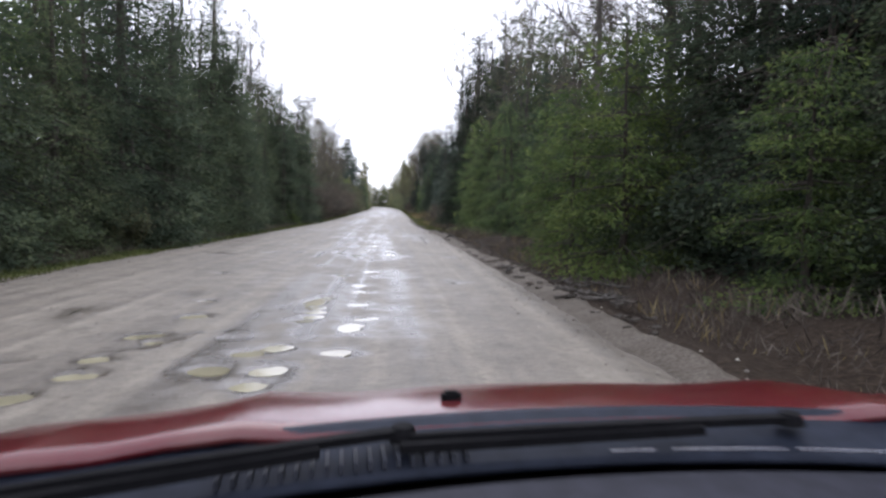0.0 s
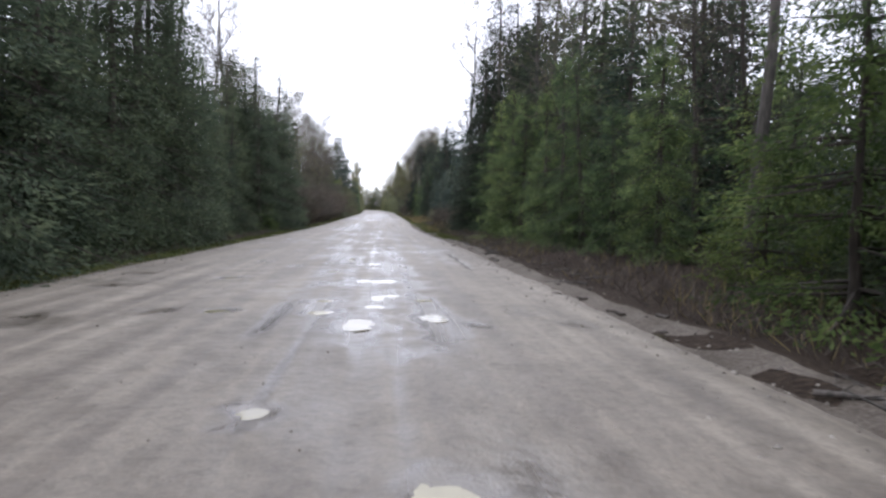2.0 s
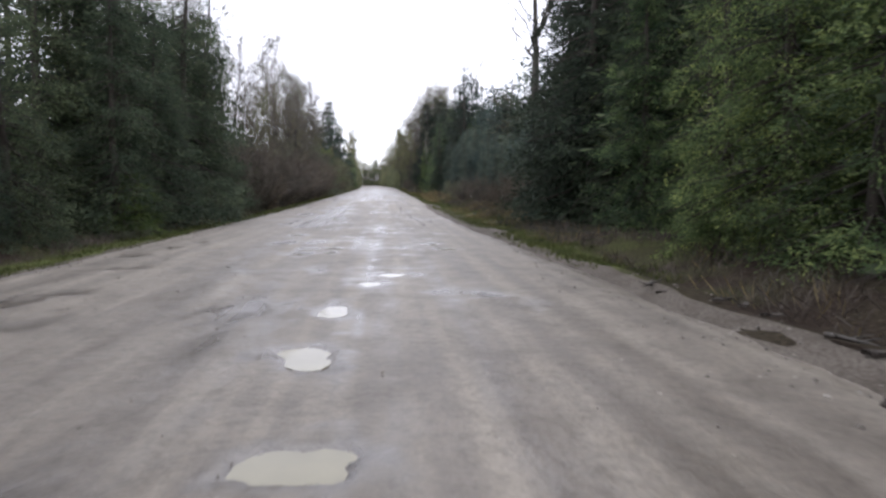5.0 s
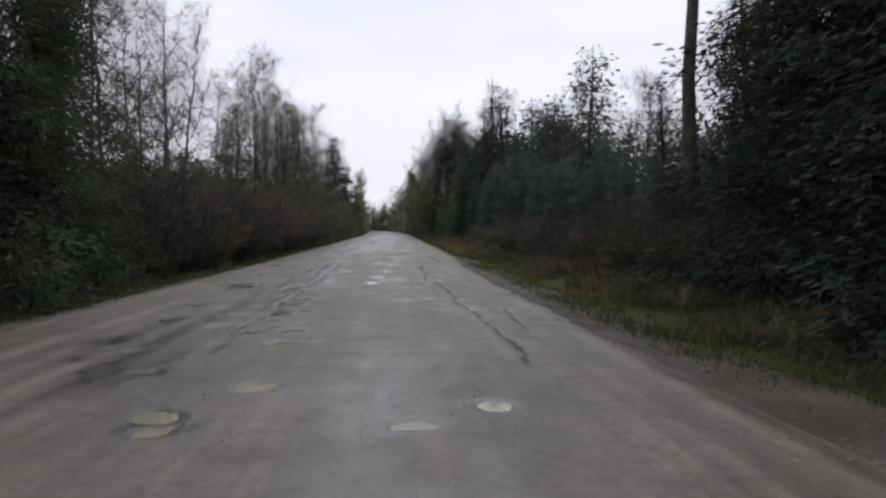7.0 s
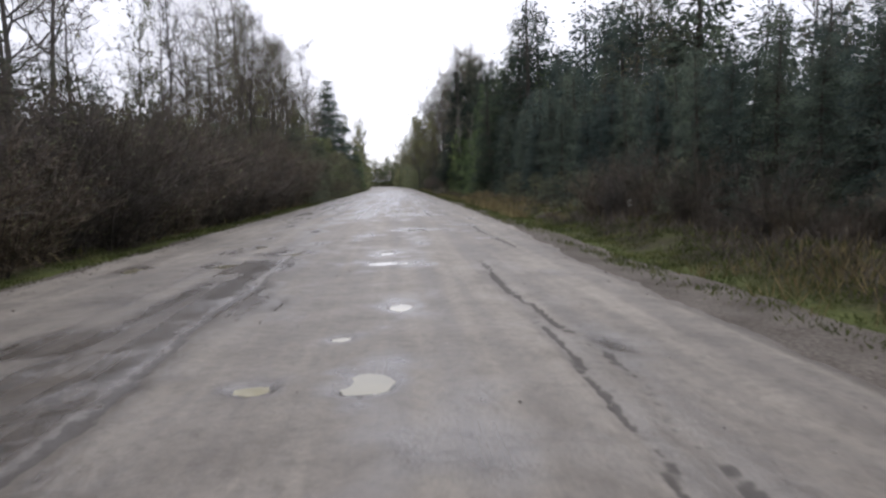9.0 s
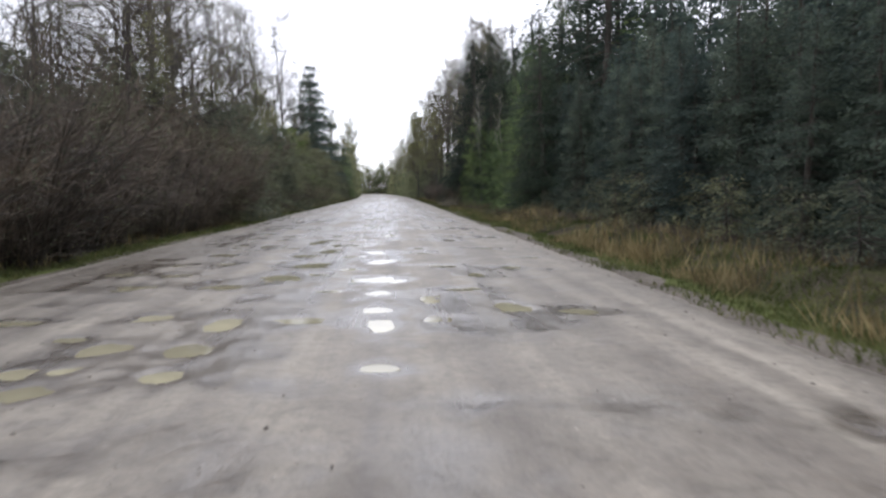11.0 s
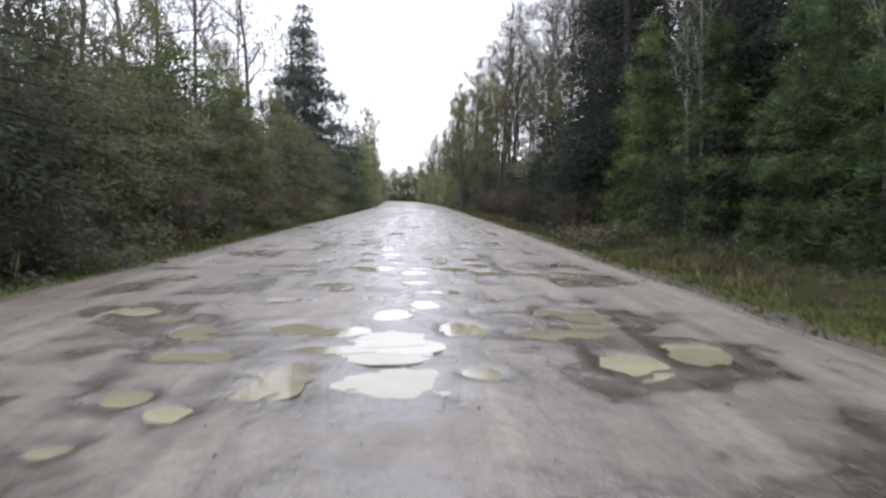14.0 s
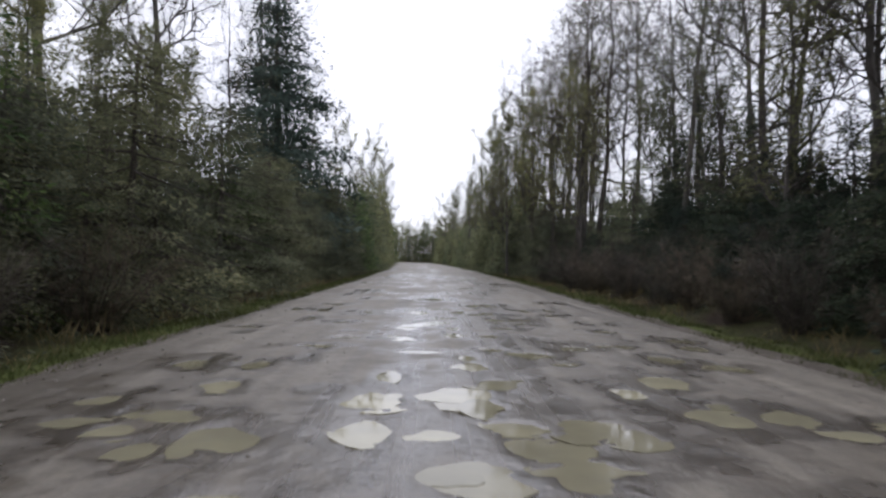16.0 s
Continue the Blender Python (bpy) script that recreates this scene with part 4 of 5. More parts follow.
maples = [conifer("young_maple", 95 + k, (5.4, 3.6)[k], (2.2, 1.7)[k], "young maple in fresh light green spring leaf", SPRING, BARK, (11000, 7000)[k], 0.12, 0.02, 0.12, 0.5, 0.5, 0.42, (80, 55)[k]) for k in range(2)]
fresh = {t.name for t in aspens + shaded_cedars + shaded_copses + mid_firs + saplings + cedars + fresh_cedars + firs + far_firs + far_cedars + bares + poplars + [birch] + thickets + greens + maples + copses + far_poplars + far_copses + far_olives}

# left side: cedars, then thicket with bare trees, then mixed undergrowth below poplars
stand(cedars, row(-8.6, -7.9, -6, 45, 2.3, 0.9, 1.2) + row(-8.8, -8.2, 46, 55, 2.3, 0.55, 0.68) + [(-7.7, 57.5, 0.98), (-9.2, 48.4, 0.95), (-9.5, 51.3, 0.9)] + row(-8.6, -7.9, 60, 73, 2.3, 0.9, 1.1))
stand(cedars, row(-10.2, -9.4, 33, 47, 2.2, 1.0, 1.15) + row(-10.4, -9.6, 57.5, 74, 2.2, 1.0, 1.15))
stand(far_cedars + far_firs, row(-12.0, -10.2, -4, 40, 3.0, 1.0, 1.3) + row(-12.0, -10.4, 41, 56, 3.0, 0.6, 0.75) + row(-12.0, -10.2, 60, 74, 3.0, 0.95, 1.1))
stand(far_firs, row(-19, -15, -2, 36, 3.6, 1.0, 1.25) + row(-18, -15, 37, 76, 3.6, 0.7, 0.9))
stand(bares, row(-12, -9.8, 8, 76, 8.5, 0.95, 1.15))
stand(greens, row(-7.2, -6.8, 2, 72, 6.5, 0.25, 0.4))
stand(thickets, row(-7.8, -7.1, 75, 122, 1.45, 0.85, 1.15))
stand(thickets, row(-10.0, -8.6, 75, 124, 1.9, 1.05, 1.35))
stand(far_firs, row(-19, -15.5, 78, 126, 3.2, 0.55, 0.75))
stand(far_olives + thickets, row(-13.5, -11.0, 76, 124, 1.8, 0.7, 1.0))
stand(copses, row(-10.4, -9.2, 77, 118, 4.2, 0.65, 0.9))
stand(bares + poplars[:1], row(-13.5, -10.0, 78, 98, 4.0, 0.75, 1.0) + row(-13.5, -10.5, 99, 112, 6.5, 0.7, 0.9) + row(-13.5, -10.0, 113, 128, 4.0, 0.75, 1.0))
stand(bares, row(-22, -15, 80, 100, 4.6, 0.85, 1.1) + row(-22, -15, 101, 114, 7.0, 0.85, 1.0) + row(-22, -15, 115, 130, 4.6, 0.85, 1.1))
stand(bares + poplars[:1], row(-11.5, -9.3, 112, 138, 2.7, 0.75, 0.95))
stand(copses, row(-11.0, -9.4, 113, 139, 1.9, 1.1, 1.4))
stand(copses, row(-8.5, -7.8, 118, 206, 1.8, 0.8, 1.15))
stand(thickets, row(-7.2, -6.9, 118, 160, 3.2, 0.4, 0.6))
stand(poplars, row(-10.6, -9.2, 141, 172, 2.2, 0.68, 0.88))
stand(far_olives, row(-12.6, -10.8, 120, 206, 2.0, 0.85, 1.2))
stand(poplars + bares[:2], row(-17.5, -11.5, 128, 218, 3.0, 1.05, 1.35))
stand(aspens, [(-9.2, 152.3, 0.72), (-9.4, 161.5, 1.0), (-10.0, 139.0, 0.8), (9.2, 181.5, 1.1)])
stand([maples[1]], [(-7.0, 57.2, 0.58)])
stand([maples[0]], [(-9.4, 146.5, 1.1), (-9.3, 152.0, 1.25), (-9.5, 158.0, 1.1), (-9.0, 172, 1.0)])
stand(far_firs, row(-24, -16, 126, 214, 3.6, 0.7, 0.95))

# right side: young maples and tall trunks, the cedar wall, the fir row behind a verge, cedars and birches, bare trees
stand(maples, [(7.3, 15.5, 0.95), (7.0, 19.0, 1.0), (7.9, 22.5, 1.05), (8.0, 9.5, 0.62)])
stand(cedars, row(9.9, 11.0, -5, 15, 1.4, 0.95, 1.2) + row(9.0, 10.5, 16, 22, 1.8, 0.72, 0.88) + row(9.0, 10.5, 23, 27, 2.2, 0.48, 0.6))
stand(fresh_cedars, row(7.9, 8.7, 27.5, 39, 2.1, 0.6, 0.74) + row(7.9, 8.7, 40, 54, 2.1, 0.95, 1.2))
stand(shaded_cedars, row(8.0, 8.6, 55.5, 66, 2.1, 0.95, 1.15))
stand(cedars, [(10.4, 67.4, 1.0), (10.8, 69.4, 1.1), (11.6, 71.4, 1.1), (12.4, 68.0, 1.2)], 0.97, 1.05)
stand(shaded_cedars, [(9.6, 64.2, 1.25), (10.4, 62.0, 1.35), (9.6, 59.6, 1.3), (10.4, 57.0, 1.2), (10.2, 53.5, 1.1), (10.0, 50.0, 1.1)], 0.97, 1.05)
stand(shaded_cedars + cedars[:1], row(9.2, 10.0, 8, 17, 2.9, 0.82, 1.0))
stand(far_cedars, row(11.5, 13.2, -3, 15, 1.8, 1.05, 1.3))
stand(far_cedars, row(10.8, 12.4, 29, 39, 2.4, 0.7, 0.9) + row(10.8, 12.4, 41, 64, 2.2, 1.15, 1.4))
stand(far_firs, row(13.5, 19, -4, 8, 2.8, 1.0, 1.3) + row(12.5, 18, 9, 16, 2.0, 0.9, 1.15) + row(12.5, 18, 16, 23, 2.0, 0.6, 0.75) + row(12.5, 18, 24, 30, 2.4, 0.5, 0.65) + row(13.5, 19, 31, 40, 2.8, 0.7, 0.9) + row(13.5, 19, 42, 64, 2.8, 1.0, 1.3))
stand(bares, row(9.0, 14.5, 5, 36, 2.6, 0.8, 1.05) + row(9.5, 13.5, 38, 54, 5, 0.95, 1.2))
copy_thing(bares[0], pose(8.8, 68.9, -0.1, 1, -1, 70) @ Matrix.Diagonal((1.4, 1.4, 1.15, 1)))
for y0, y1, s in ((67, 80, 0.68), (80, 92, 0.8), (92, 104, 0.86), (104, 113, 0.97), (113, 122.5, 1.12)):
    stand(firs, row(9.0, 9.9, y0, y1, 1.2, s * 0.93, s * 1.07), 0.93, 1.07)
    stand(mid_firs, row(10.6, 12.2, y0, y1, 1.2, s * 0.98, s * 1.12), 0.93, 1.07)
stand(far_firs, row(16, 22, 66, 126, 2.6, 0.65, 0.85))
stand(mid_firs, row(10.7, 11.5, 101, 123, 1.6, 0.95, 1.12))
stand(far_firs, row(13.0, 15.5, 99, 126, 1.4, 1.0, 1.2))
stand(bares, row(13, 22, 68, 124, 4.4, 0.62, 0.85))
stand(thickets, row(7.4, 8.2, 66, 91, 1.7, 0.25, 0.38) + row(7.9, 8.6, 66, 93, 1.6, 0.35, 0.52))
stand(shaded_copses, row(8.5, 9.2, 69, 96, 2.2, 0.45, 0.62))
stand(saplings, row(7.8, 8.9, 92, 121, 1.3, 0.7, 1.2) + row(7.7, 8.9, 68, 92, 1.4, 0.6, 1.0))
stand(fresh_cedars + cedars[:1], row(8.0, 8.8, 121.5, 140.5, 2.0, 0.95, 1.2))
stand(fresh_cedars + shaded_cedars, row(8.0, 8.8, 141.5, 151, 1.9, 1.0, 1.2))
stand(shaded_cedars, row(8.2, 9.0, 151.5, 155.5, 1.8, 0.95, 1.1) + row(10.0, 11.5, 150, 155, 2.2, 1.0, 1.2))
stand(shaded_cedars + cedars[:1], row(10.2, 11.4, 122, 152, 2.2, 1.0, 1.2))
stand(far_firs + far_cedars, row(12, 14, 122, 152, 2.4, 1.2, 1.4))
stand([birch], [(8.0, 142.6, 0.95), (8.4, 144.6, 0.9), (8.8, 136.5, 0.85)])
stand(shaded_copses, row(7.2, 7.9, 153, 190, 1.4, 0.86, 1.1))
stand(shaded_copses, row(8.6, 9.8, 156.5, 176, 1.5, 1.15, 1.45))
stand(shaded_cedars, row(10.0, 11.2, 157.5, 181, 1.7, 0.6, 0.72))
stand(bares[:3], row(10.8, 13.0, 158.5, 168, 1.5, 0.95, 1.2))
stand(copses, row(7.2, 7.9, 191, 212, 1.8, 0.85, 1.1))
stand(thickets, row(6.3, 6.8, 151, 190, 2.6, 0.4, 0.6))
stand(far_olives, row(10.2, 12.2, 152, 212, 2.0, 0.72, 0.9))
stand(bares + poplars[:1], row(8.8, 11.6, 156.5, 178, 2.2, 1.05, 1.4) + row(8.0, 11.0, 179, 222, 3.4, 1.2, 1.5))
stand(poplars, [(7.2, 184, 1.3), (6.9, 191, 1.4), (6.8, 197.5, 1.5), (5.6, 203, 1.55), (6.0, 208.5, 1.6), (5.7, 214, 1.5), (6.9, 221, 1.4)], 0.97, 1.05)
stand(bares, row(11.5, 20, 154, 222, 5.2, 1.1, 1.4))
stand(far_firs, row(14, 22, 150, 214, 3.4, 0.65, 0.9))

# both sides further on, and the wood that closes the road where it bends
for x0, x1, s, y1 in ((-8.4, -7.2, 1, 302), (6.2, 7.2, 0.99, 322), (-13.5, -11.0, 1.2, 302), (9.5, 12.0, 1.2, 322)):
    stand(far_cedars[1:] + far_olives[:1] + far_copses * 4, row(x0, x1, 206, y1, 2.7 * s, 0.65 if s == 0.99 else 0.8, 0.95 if s == 0.99 else 1.2))
    stand(far_poplars, row(x0 - 0.8, x1 + 0.8, 209, y1, 5.5 * s, 0.8, 1.1))
# Low far shrubs added to lighten the dark foot of the end wood.
stand(far_copses, [(-14 + 1.1 * k, 318.6 + (k % 3) * 0.9, 0.26 + 0.05 * (k % 2)) for k in range(17)])
stand(far_copses, [(-40 + 1.8 * k, 323 + (k % 2) * 6, 1.25 + 0.1 * (k % 2)) for k in range(41)], 0.88, 1.15)
stand(far_poplars, [(-40 + 2.6 * k, 319 + (k % 3) * 6, 0.85) for k in range(30)], 0.85, 1.1)


def deep_woods():
    """The countless trees further in on both sides, as one body of coarse crowns."""
    rng = np.random.default_rng(41)
    n, per = 1500, 210
    x = np.where(rng.random(n) < 0.5, -1, 1) * (21 + 45 * rng.random(n) ** 1.3)
    y = rng.uniform(-60, 380, n)
    low = ((x > 0) & (y > 16) & (y < 40)) | ((x > 0) & (y > 66) & (y < 95)) | ((x < 0) & (y > 74) & (y < 125)) | ((x > 0) & (y > 150) & (y < 230))
    h = rng.uniform(8, 11, n) * np.where(low, 0.75, 1.0)
    wide = rng.uniform(1.7, 2.6, n)
    up = rng.random((n, per)) ** 1.2
    az = rng.uniform(0, 2 * np.pi, (n, per))
    reach = (1 - up) ** 0.7 * rng.uniform(0.5, 1.0, (n, per)) * wide[:, None]
    out = np.stack([np.cos(az), np.sin(az), np.zeros((n, per))], 2)
    pos = np.stack([x, y, 0.1 + climb(y)], 1)[:, None] + out * reach[..., None] + np.array([0, 0, 1.0]) * (0.15 + up * h[:, None])[..., None]
    way = (out + rng.normal(0, 0.4, (n, per, 3)) - [0, 0, 0.3]).reshape(-1, 3)
    flat = (out * 0.8 + rng.normal(0, 0.4, (n, per, 3)) + [0, 0, 0.6]).reshape(-1, 3)
    size = rng.uniform(0.4, 0.8, n * per)
    v, fc = kites(pos.reshape(-1, 3), way, flat, size, size * 0.5)
    boles = np.stack([x, y, climb(y) - 0.2, x, y, climb(y) + h * 0.95, np.full(n, 0.13), np.full(n, 0.02)], 1)
    tv, tf = tubes(boles, 4)
    me = mesh_from("deep_woods", np.concatenate([v, tv]), np.concatenate([fc, tf + len(v)]), FIR)
    tagged(new("deep_woods", me), "dense dark wood of evergreens stretching away from the road", "forest", kind="stuff")


deep_woods()


def tall_spruce():
    tree = conifer("spruce_tree", 3, 21.6, 6.6, "tall dark blue-green spruce rising above the roadside trees", SPRUCE, BARK, 36000, 0.30, 0.12, 0.2, 0.34, 1.15, 0.92, 250)
    tree.matrix_basis = pose(-11.4, 191.8, float(climb(191.8)) - 0.6, 0, 0, 40)
    return tree


tall_spruce()


# ---- verges ----
def blades(name, label, strips, count, tall, mat, wide=0.018, lean=0.35, seed=1, clump=0.52):
    """Grass along strips (x0, x1, y0, y1, share), as one body of countless blades."""
    rng = np.random.default_rng(seed)
    share = np.array([s[4] for s in strips], float)
    which = rng.choice(len(strips), count, p=share / share.sum())
    s = np.array([q[:4] for q in strips])[which]
    tx, ty = rng.random(count), rng.random(count)
    x, y = s[:, 0] + (s[:, 1] - s[:, 0]) * tx, s[:, 2] + (s[:, 3] - s[:, 2]) * ty
    x = x + rng.normal(0, 0.16, count) + bend(y)
    keep = lattice(x * 1.3, y * 1.3) + 0.45 * lattice(x * 0.3, y * 0.3) > clump
    x, y = x[keep], y[keep]
    n = len(x)
    z = land(x, y) - 0.02
    way = np.stack([rng.normal(0, lean, n), rng.normal(0, lean, n), np.ones(n)], 1)
    ln = tall * rng.uniform(0.4, 1.25, n) * (0.6 + 0.8 * lattice(x * 0.7 + 50, y * 0.7))
    v, f = kites(np.stack([x, y, z], 1), way, rng.normal(0, 1, (n, 3)), ln, wide * rng.uniform(0.6, 1.4, n))
    return tagged(new(name, mesh_from(name, v, f, mat)), label, "grass", kind="stuff")


blades("verge_grass", "short fresh green grass along both road edges", [(-6.5, -5.15, 0, 215, 1.2), (4.25, 5.8, 45, 215, 1.2), (5.6, 7.8, 60, 122, 0.9), (5.6, 7.6, 122, 152, 0.35)], 190000, 0.14, GRASS, 0.018, 0.5, 4, 0.42)
blades("dry_grass", "tall straw-coloured dead grass on the verge", [(6.0, 8.1, 90, 121, 0.5), (6.6, 8.1, 66, 90, 0.1), (4.9, 7.0, 60, 78, 0.35), (5.0, 6.0, 93, 120, 0.6), (-7.6, -6.1, 116, 215, 0.5), (5.2, 7.5, 4, 62, 0.25), (-7.2, -6.3, 60, 116, 0.12), (4.9, 7.2, 120, 210, 0.8)], 34000, 0.38, STRAW, 0.016, 0.45, 6, 0.74)


blades("dry_reeds", "tall broken straw-coloured weed stalks standing in the verge", [(4.9, 6.6, 92, 106, 1.0), (5.4, 7.2, 106, 120, 0.6), (-7.0, -6.2, 124, 150, 0.4)], 1700, 0.64, STRAW, 0.022, 0.3, 12, 0.66)
blades("dead_brush", "low brown dead twigs and weeds under the roadside trees", [(5.3, 7.6, 2, 66, 1.0), (-7.4, -6.4, 2, 74, 0.5), (6.0, 8.8, 66, 92, 1.0), (6.0, 8.8, 92, 152, 0.9)], 36000, 0.42, TWIGS, 0.014, 0.8, 9)


def pebbles():
    rng = np.random.default_rng(21)
    n = 8000
    right = rng.random(n) < 0.6
    y = rng.uniform(0, 165, n)
    x = np.where(right, rng.normal(4.15, 0.35, n), rng.normal(-5.15, 0.3, n))
    loose = rng.random(n) < np.where(y > 84, 0.65, 0.25)
    x = np.where(loose, rng.uniform(-4.8, 3.8, n), x)
    dry = np.ones(n, bool)
    for px, py, rx, ry in POTHOLES:
        dry &= ((x - px) / (max(rx, 0.12) * 1.7)) ** 2 + ((y - py) / (max(ry, 0.12) * 1.7)) ** 2 > 1
    x, y, loose, n = x[dry], y[dry], loose[dry], int(dry.sum())
    z = np.maximum(land(x, y), road_level(x, y)) + 0.002
    s = rng.uniform(0.010, 0.032, n) * np.where(loose, 0.55, 1)
    corner = np.array([(1, 0, 0), (0, 1, 0), (-1, 0, 0), (0, -1, 0), (0, 0, 0.8), (0, 0, -0.8)])
    turn = rng.uniform(0, 6.28, n)
    c, si = np.cos(turn), np.sin(turn)
    j = corner[None] * rng.uniform(0.6, 1.3, (n, 6, 1)) * s[:, None, None]
    v = np.stack([j[..., 0] * c[:, None] - j[..., 1] * si[:, None] + x[:, None], j[..., 0] * si[:, None] + j[..., 1] * c[:, None] + y[:, None], j[..., 2] + z[:, None]], 2)
    tri = np.array([(0, 1, 4), (1, 2, 4), (2, 3, 4), (3, 0, 4), (1, 0, 5), (2, 1, 5), (3, 2, 5), (0, 3, 5)])
    f = (np.arange(n) * 6)[:, None, None] + tri[None]
    return tagged(new("gravel", mesh_from("gravel", v.reshape(-1, 3), f.reshape(-1, 3), STONES)), "loose grey stones scattered along the road edges", "gravel", kind="stuff")


pebbles()


def shoulder(name, x0, x1, label):
    """The strip of dirty gravel between road and verge."""
    xs, ys = np.linspace(x0, x1, 14), np.concatenate([np.arange(-4, 200, 0.35), np.arange(200, 316, 3.0)])

    def creep(x, y):
        return narrow(y) * (x1 - x) / (x1 - x0) if x0 > 0 else 0 * y

    def top(x, y):
        across = (x - x0) / (x1 - x0)
        crown = np.minimum(across, 1 - across) * 2
        return climb(y) + (land(x + bend(y) - creep(x, y), y) - climb(y)) * np.clip((crown - 0.1) * 3, 0, 1) + (-0.12) * (1 - np.clip((crown - 0.1) * 3, 0, 1)) + 0.045 * np.clip(crown * 2, 0, 1) + 0.04 * rolling(x, y, 1.1, 4) - 0.02
    me, gx, gy = sheet(name, xs, ys, top, SHOULDER)
    gx2 = gx + bend(gy) - creep(gx, gy) + 0.5 * rolling(gy * 0 + x0, gy, 0.28, 4) + 0.25 * rolling(gx, gy, 1.5, 2)
    me.vertices.foreach_set("co", np.stack([gx2.ravel(), gy.ravel(), top(gx, gy).ravel()], 1).astype(np.float32).ravel())
    me.update()
    return tagged(new(name, me), label, "shoulder", kind="structure")


shoulder("shoulder_east", RIGHT_EDGE - 0.3, RIGHT_EDGE + 0.85, "dirty gravel shoulder along the road edge")
shoulder("shoulder_west", LEFT_EDGE - 0.6, LEFT_EDGE + 0.3, "narrow gravel shoulder beside the left-hand verge")


def fallen_branch(x, y, ln, turn, seed):
    rng = np.random.default_rng(seed)
    wood = thing("fallen_branch", "broken grey branch lying on the gravel shoulder", "branch", "wood debris on the shoulder")
    segs, p, d = [], np.zeros(3), np.array([1.0, 0, 0.06])
    for k in range(5):
        d = unit(d + rng.normal(0, 0.16, 3) * [1, 1, 0.35])
        q = p + d * ln / 5
        q[2] = max(q[2], 0.01)
        segs.append((*p, *q, 0.03 * (1 - k / 6), 0.03 * (1 - (k + 1) / 6)))
        p = q
    part_of("limb", mesh_from("limb", *tubes(segs, 6), GREY_BARK, True), wood)
    for k in (1, 2, 3):
        a = np.array(segs[k][:3])
        b = a + unit(np.array([0.6, rng.choice((-1, 1)) * 0.8, 0.35])) * ln * 0.3
        part_of("side_twig", mesh_from("side_twig", *tubes([(*a, *b, 0.013, 0.004)], 4), GREY_BARK, True), wood)
    wood.matrix_basis = pose(x, y, float(max(land(x, y), -0.06)) + 0.05, 0, 0, turn)


def bark_piece(x, y, size, turn, seed):
    rng = np.random.default_rng(seed)
    bm = bmesh.new()
    bmesh.ops.create_grid(bm, x_segments=5, y_segments=2, size=0.5)
    for v in bm.verts:
        v.co.x *= size
        v.co.y *= size * 0.38
        v.co.z = 0.03 + 0.3 * size * 0.25 * (1 - (v.co.y / (size * 0.2)) ** 2) + float(rng.normal(0, 0.006))
        v.co.x += float(rng.normal(0, 0.02))
        v.co.y += float(rng.normal(0, 0.012))
    top = list(bm.faces)
    out = bmesh.ops.extrude_face_region(bm, geom=top)
    for v in (g for g in out["geom"] if isinstance(g, bmesh.types.BMVert)):
        v.co.z -= 0.022
    bmesh.ops.recalc_face_normals(bm, faces=bm.faces)
    me = bpy.data.meshes.new("bark_piece")
    bm.to_mesh(me)
    bm.free()
    me.materials.append(BARK)
    ob = new("bark_piece", me)
    ob.matrix_basis = pose(x, y, float(max(land(x, y), -0.06)) + 0.02, 0, 0, turn)
    tagged(ob, "dark curled piece of bark on the muddy shoulder", "bark", "wood debris on the shoulder")


litter_rng = random.Random(8)
for k in range(16):
    fallen_branch(litter_rng.uniform(4.3, 5.4), litter_rng.uniform(5, 46), litter_rng.uniform(0.5, 1.3), litter_rng.uniform(0, 360), 300 + k)
for k in range(60):
    bark_piece(litter_rng.gauss(4.65, 0.3), litter_rng.choice((litter_rng.uniform(7, 16), litter_rng.uniform(16, 45))), litter_rng.uniform(0.07, 0.22), litter_rng.uniform(0, 360), 400 + k)
for k in range(9):
    fallen_branch(litter_rng.gauss(5.2, 0.25), litter_rng.gauss(11.0, 0.9), litter_rng.uniform(0.4, 0.9), litter_rng.uniform(0, 360), 360 + k)
for k in range(40):
    bark_piece(litter_rng.gauss(5.1, 0.28), litter_rng.gauss(11.0, 1.1), litter_rng.uniform(0.08, 0.24), litter_rng.uniform(0, 360), 500 + k)
for k in range(5):
    fallen_branch(litter_rng.uniform(5.6, 7.5), litter_rng.uniform(8, 60), litter_rng.uniform(0.8, 1.8), litter_rng.uniform(0, 360), 340 + k)


def marker_post(x, y):
    white, n, l, p = material("white_painted_wood", 0.6)
    l.new(ramp(n, l, noise_node(n, l, 9, 4), [(0.3, (0.5, 0.5, 0.48)), (0.7, (0.78, 0.78, 0.76))]), p.inputs["Base Color"])
    post = thing("marker_post", "short white-topped wooden marker post in the verge grass", "post")
    for name, z0, z1, w, mat in (("shaft", -0.1, 0.42, 0.045, GREY_BARK), ("cap", 0.42, 0.62, 0.055, white)):
        bm = bmesh.new()
        bmesh.ops.create_cube(bm, size=1.0)
        for v in bm.verts:
            v.co = Vector((v.co.x * w * 2, v.co.y * w * 2, z0 + (v.co.z + 0.5) * (z1 - z0)))
        bmesh.ops.bevel(bm, geom=list(bm.edges), offset=0.008, segments=1, affect="EDGES")
        part(name, bm, mat, post)
    post.matrix_basis = pose(x, y, float(land(x, y)), 2, -3, 15)


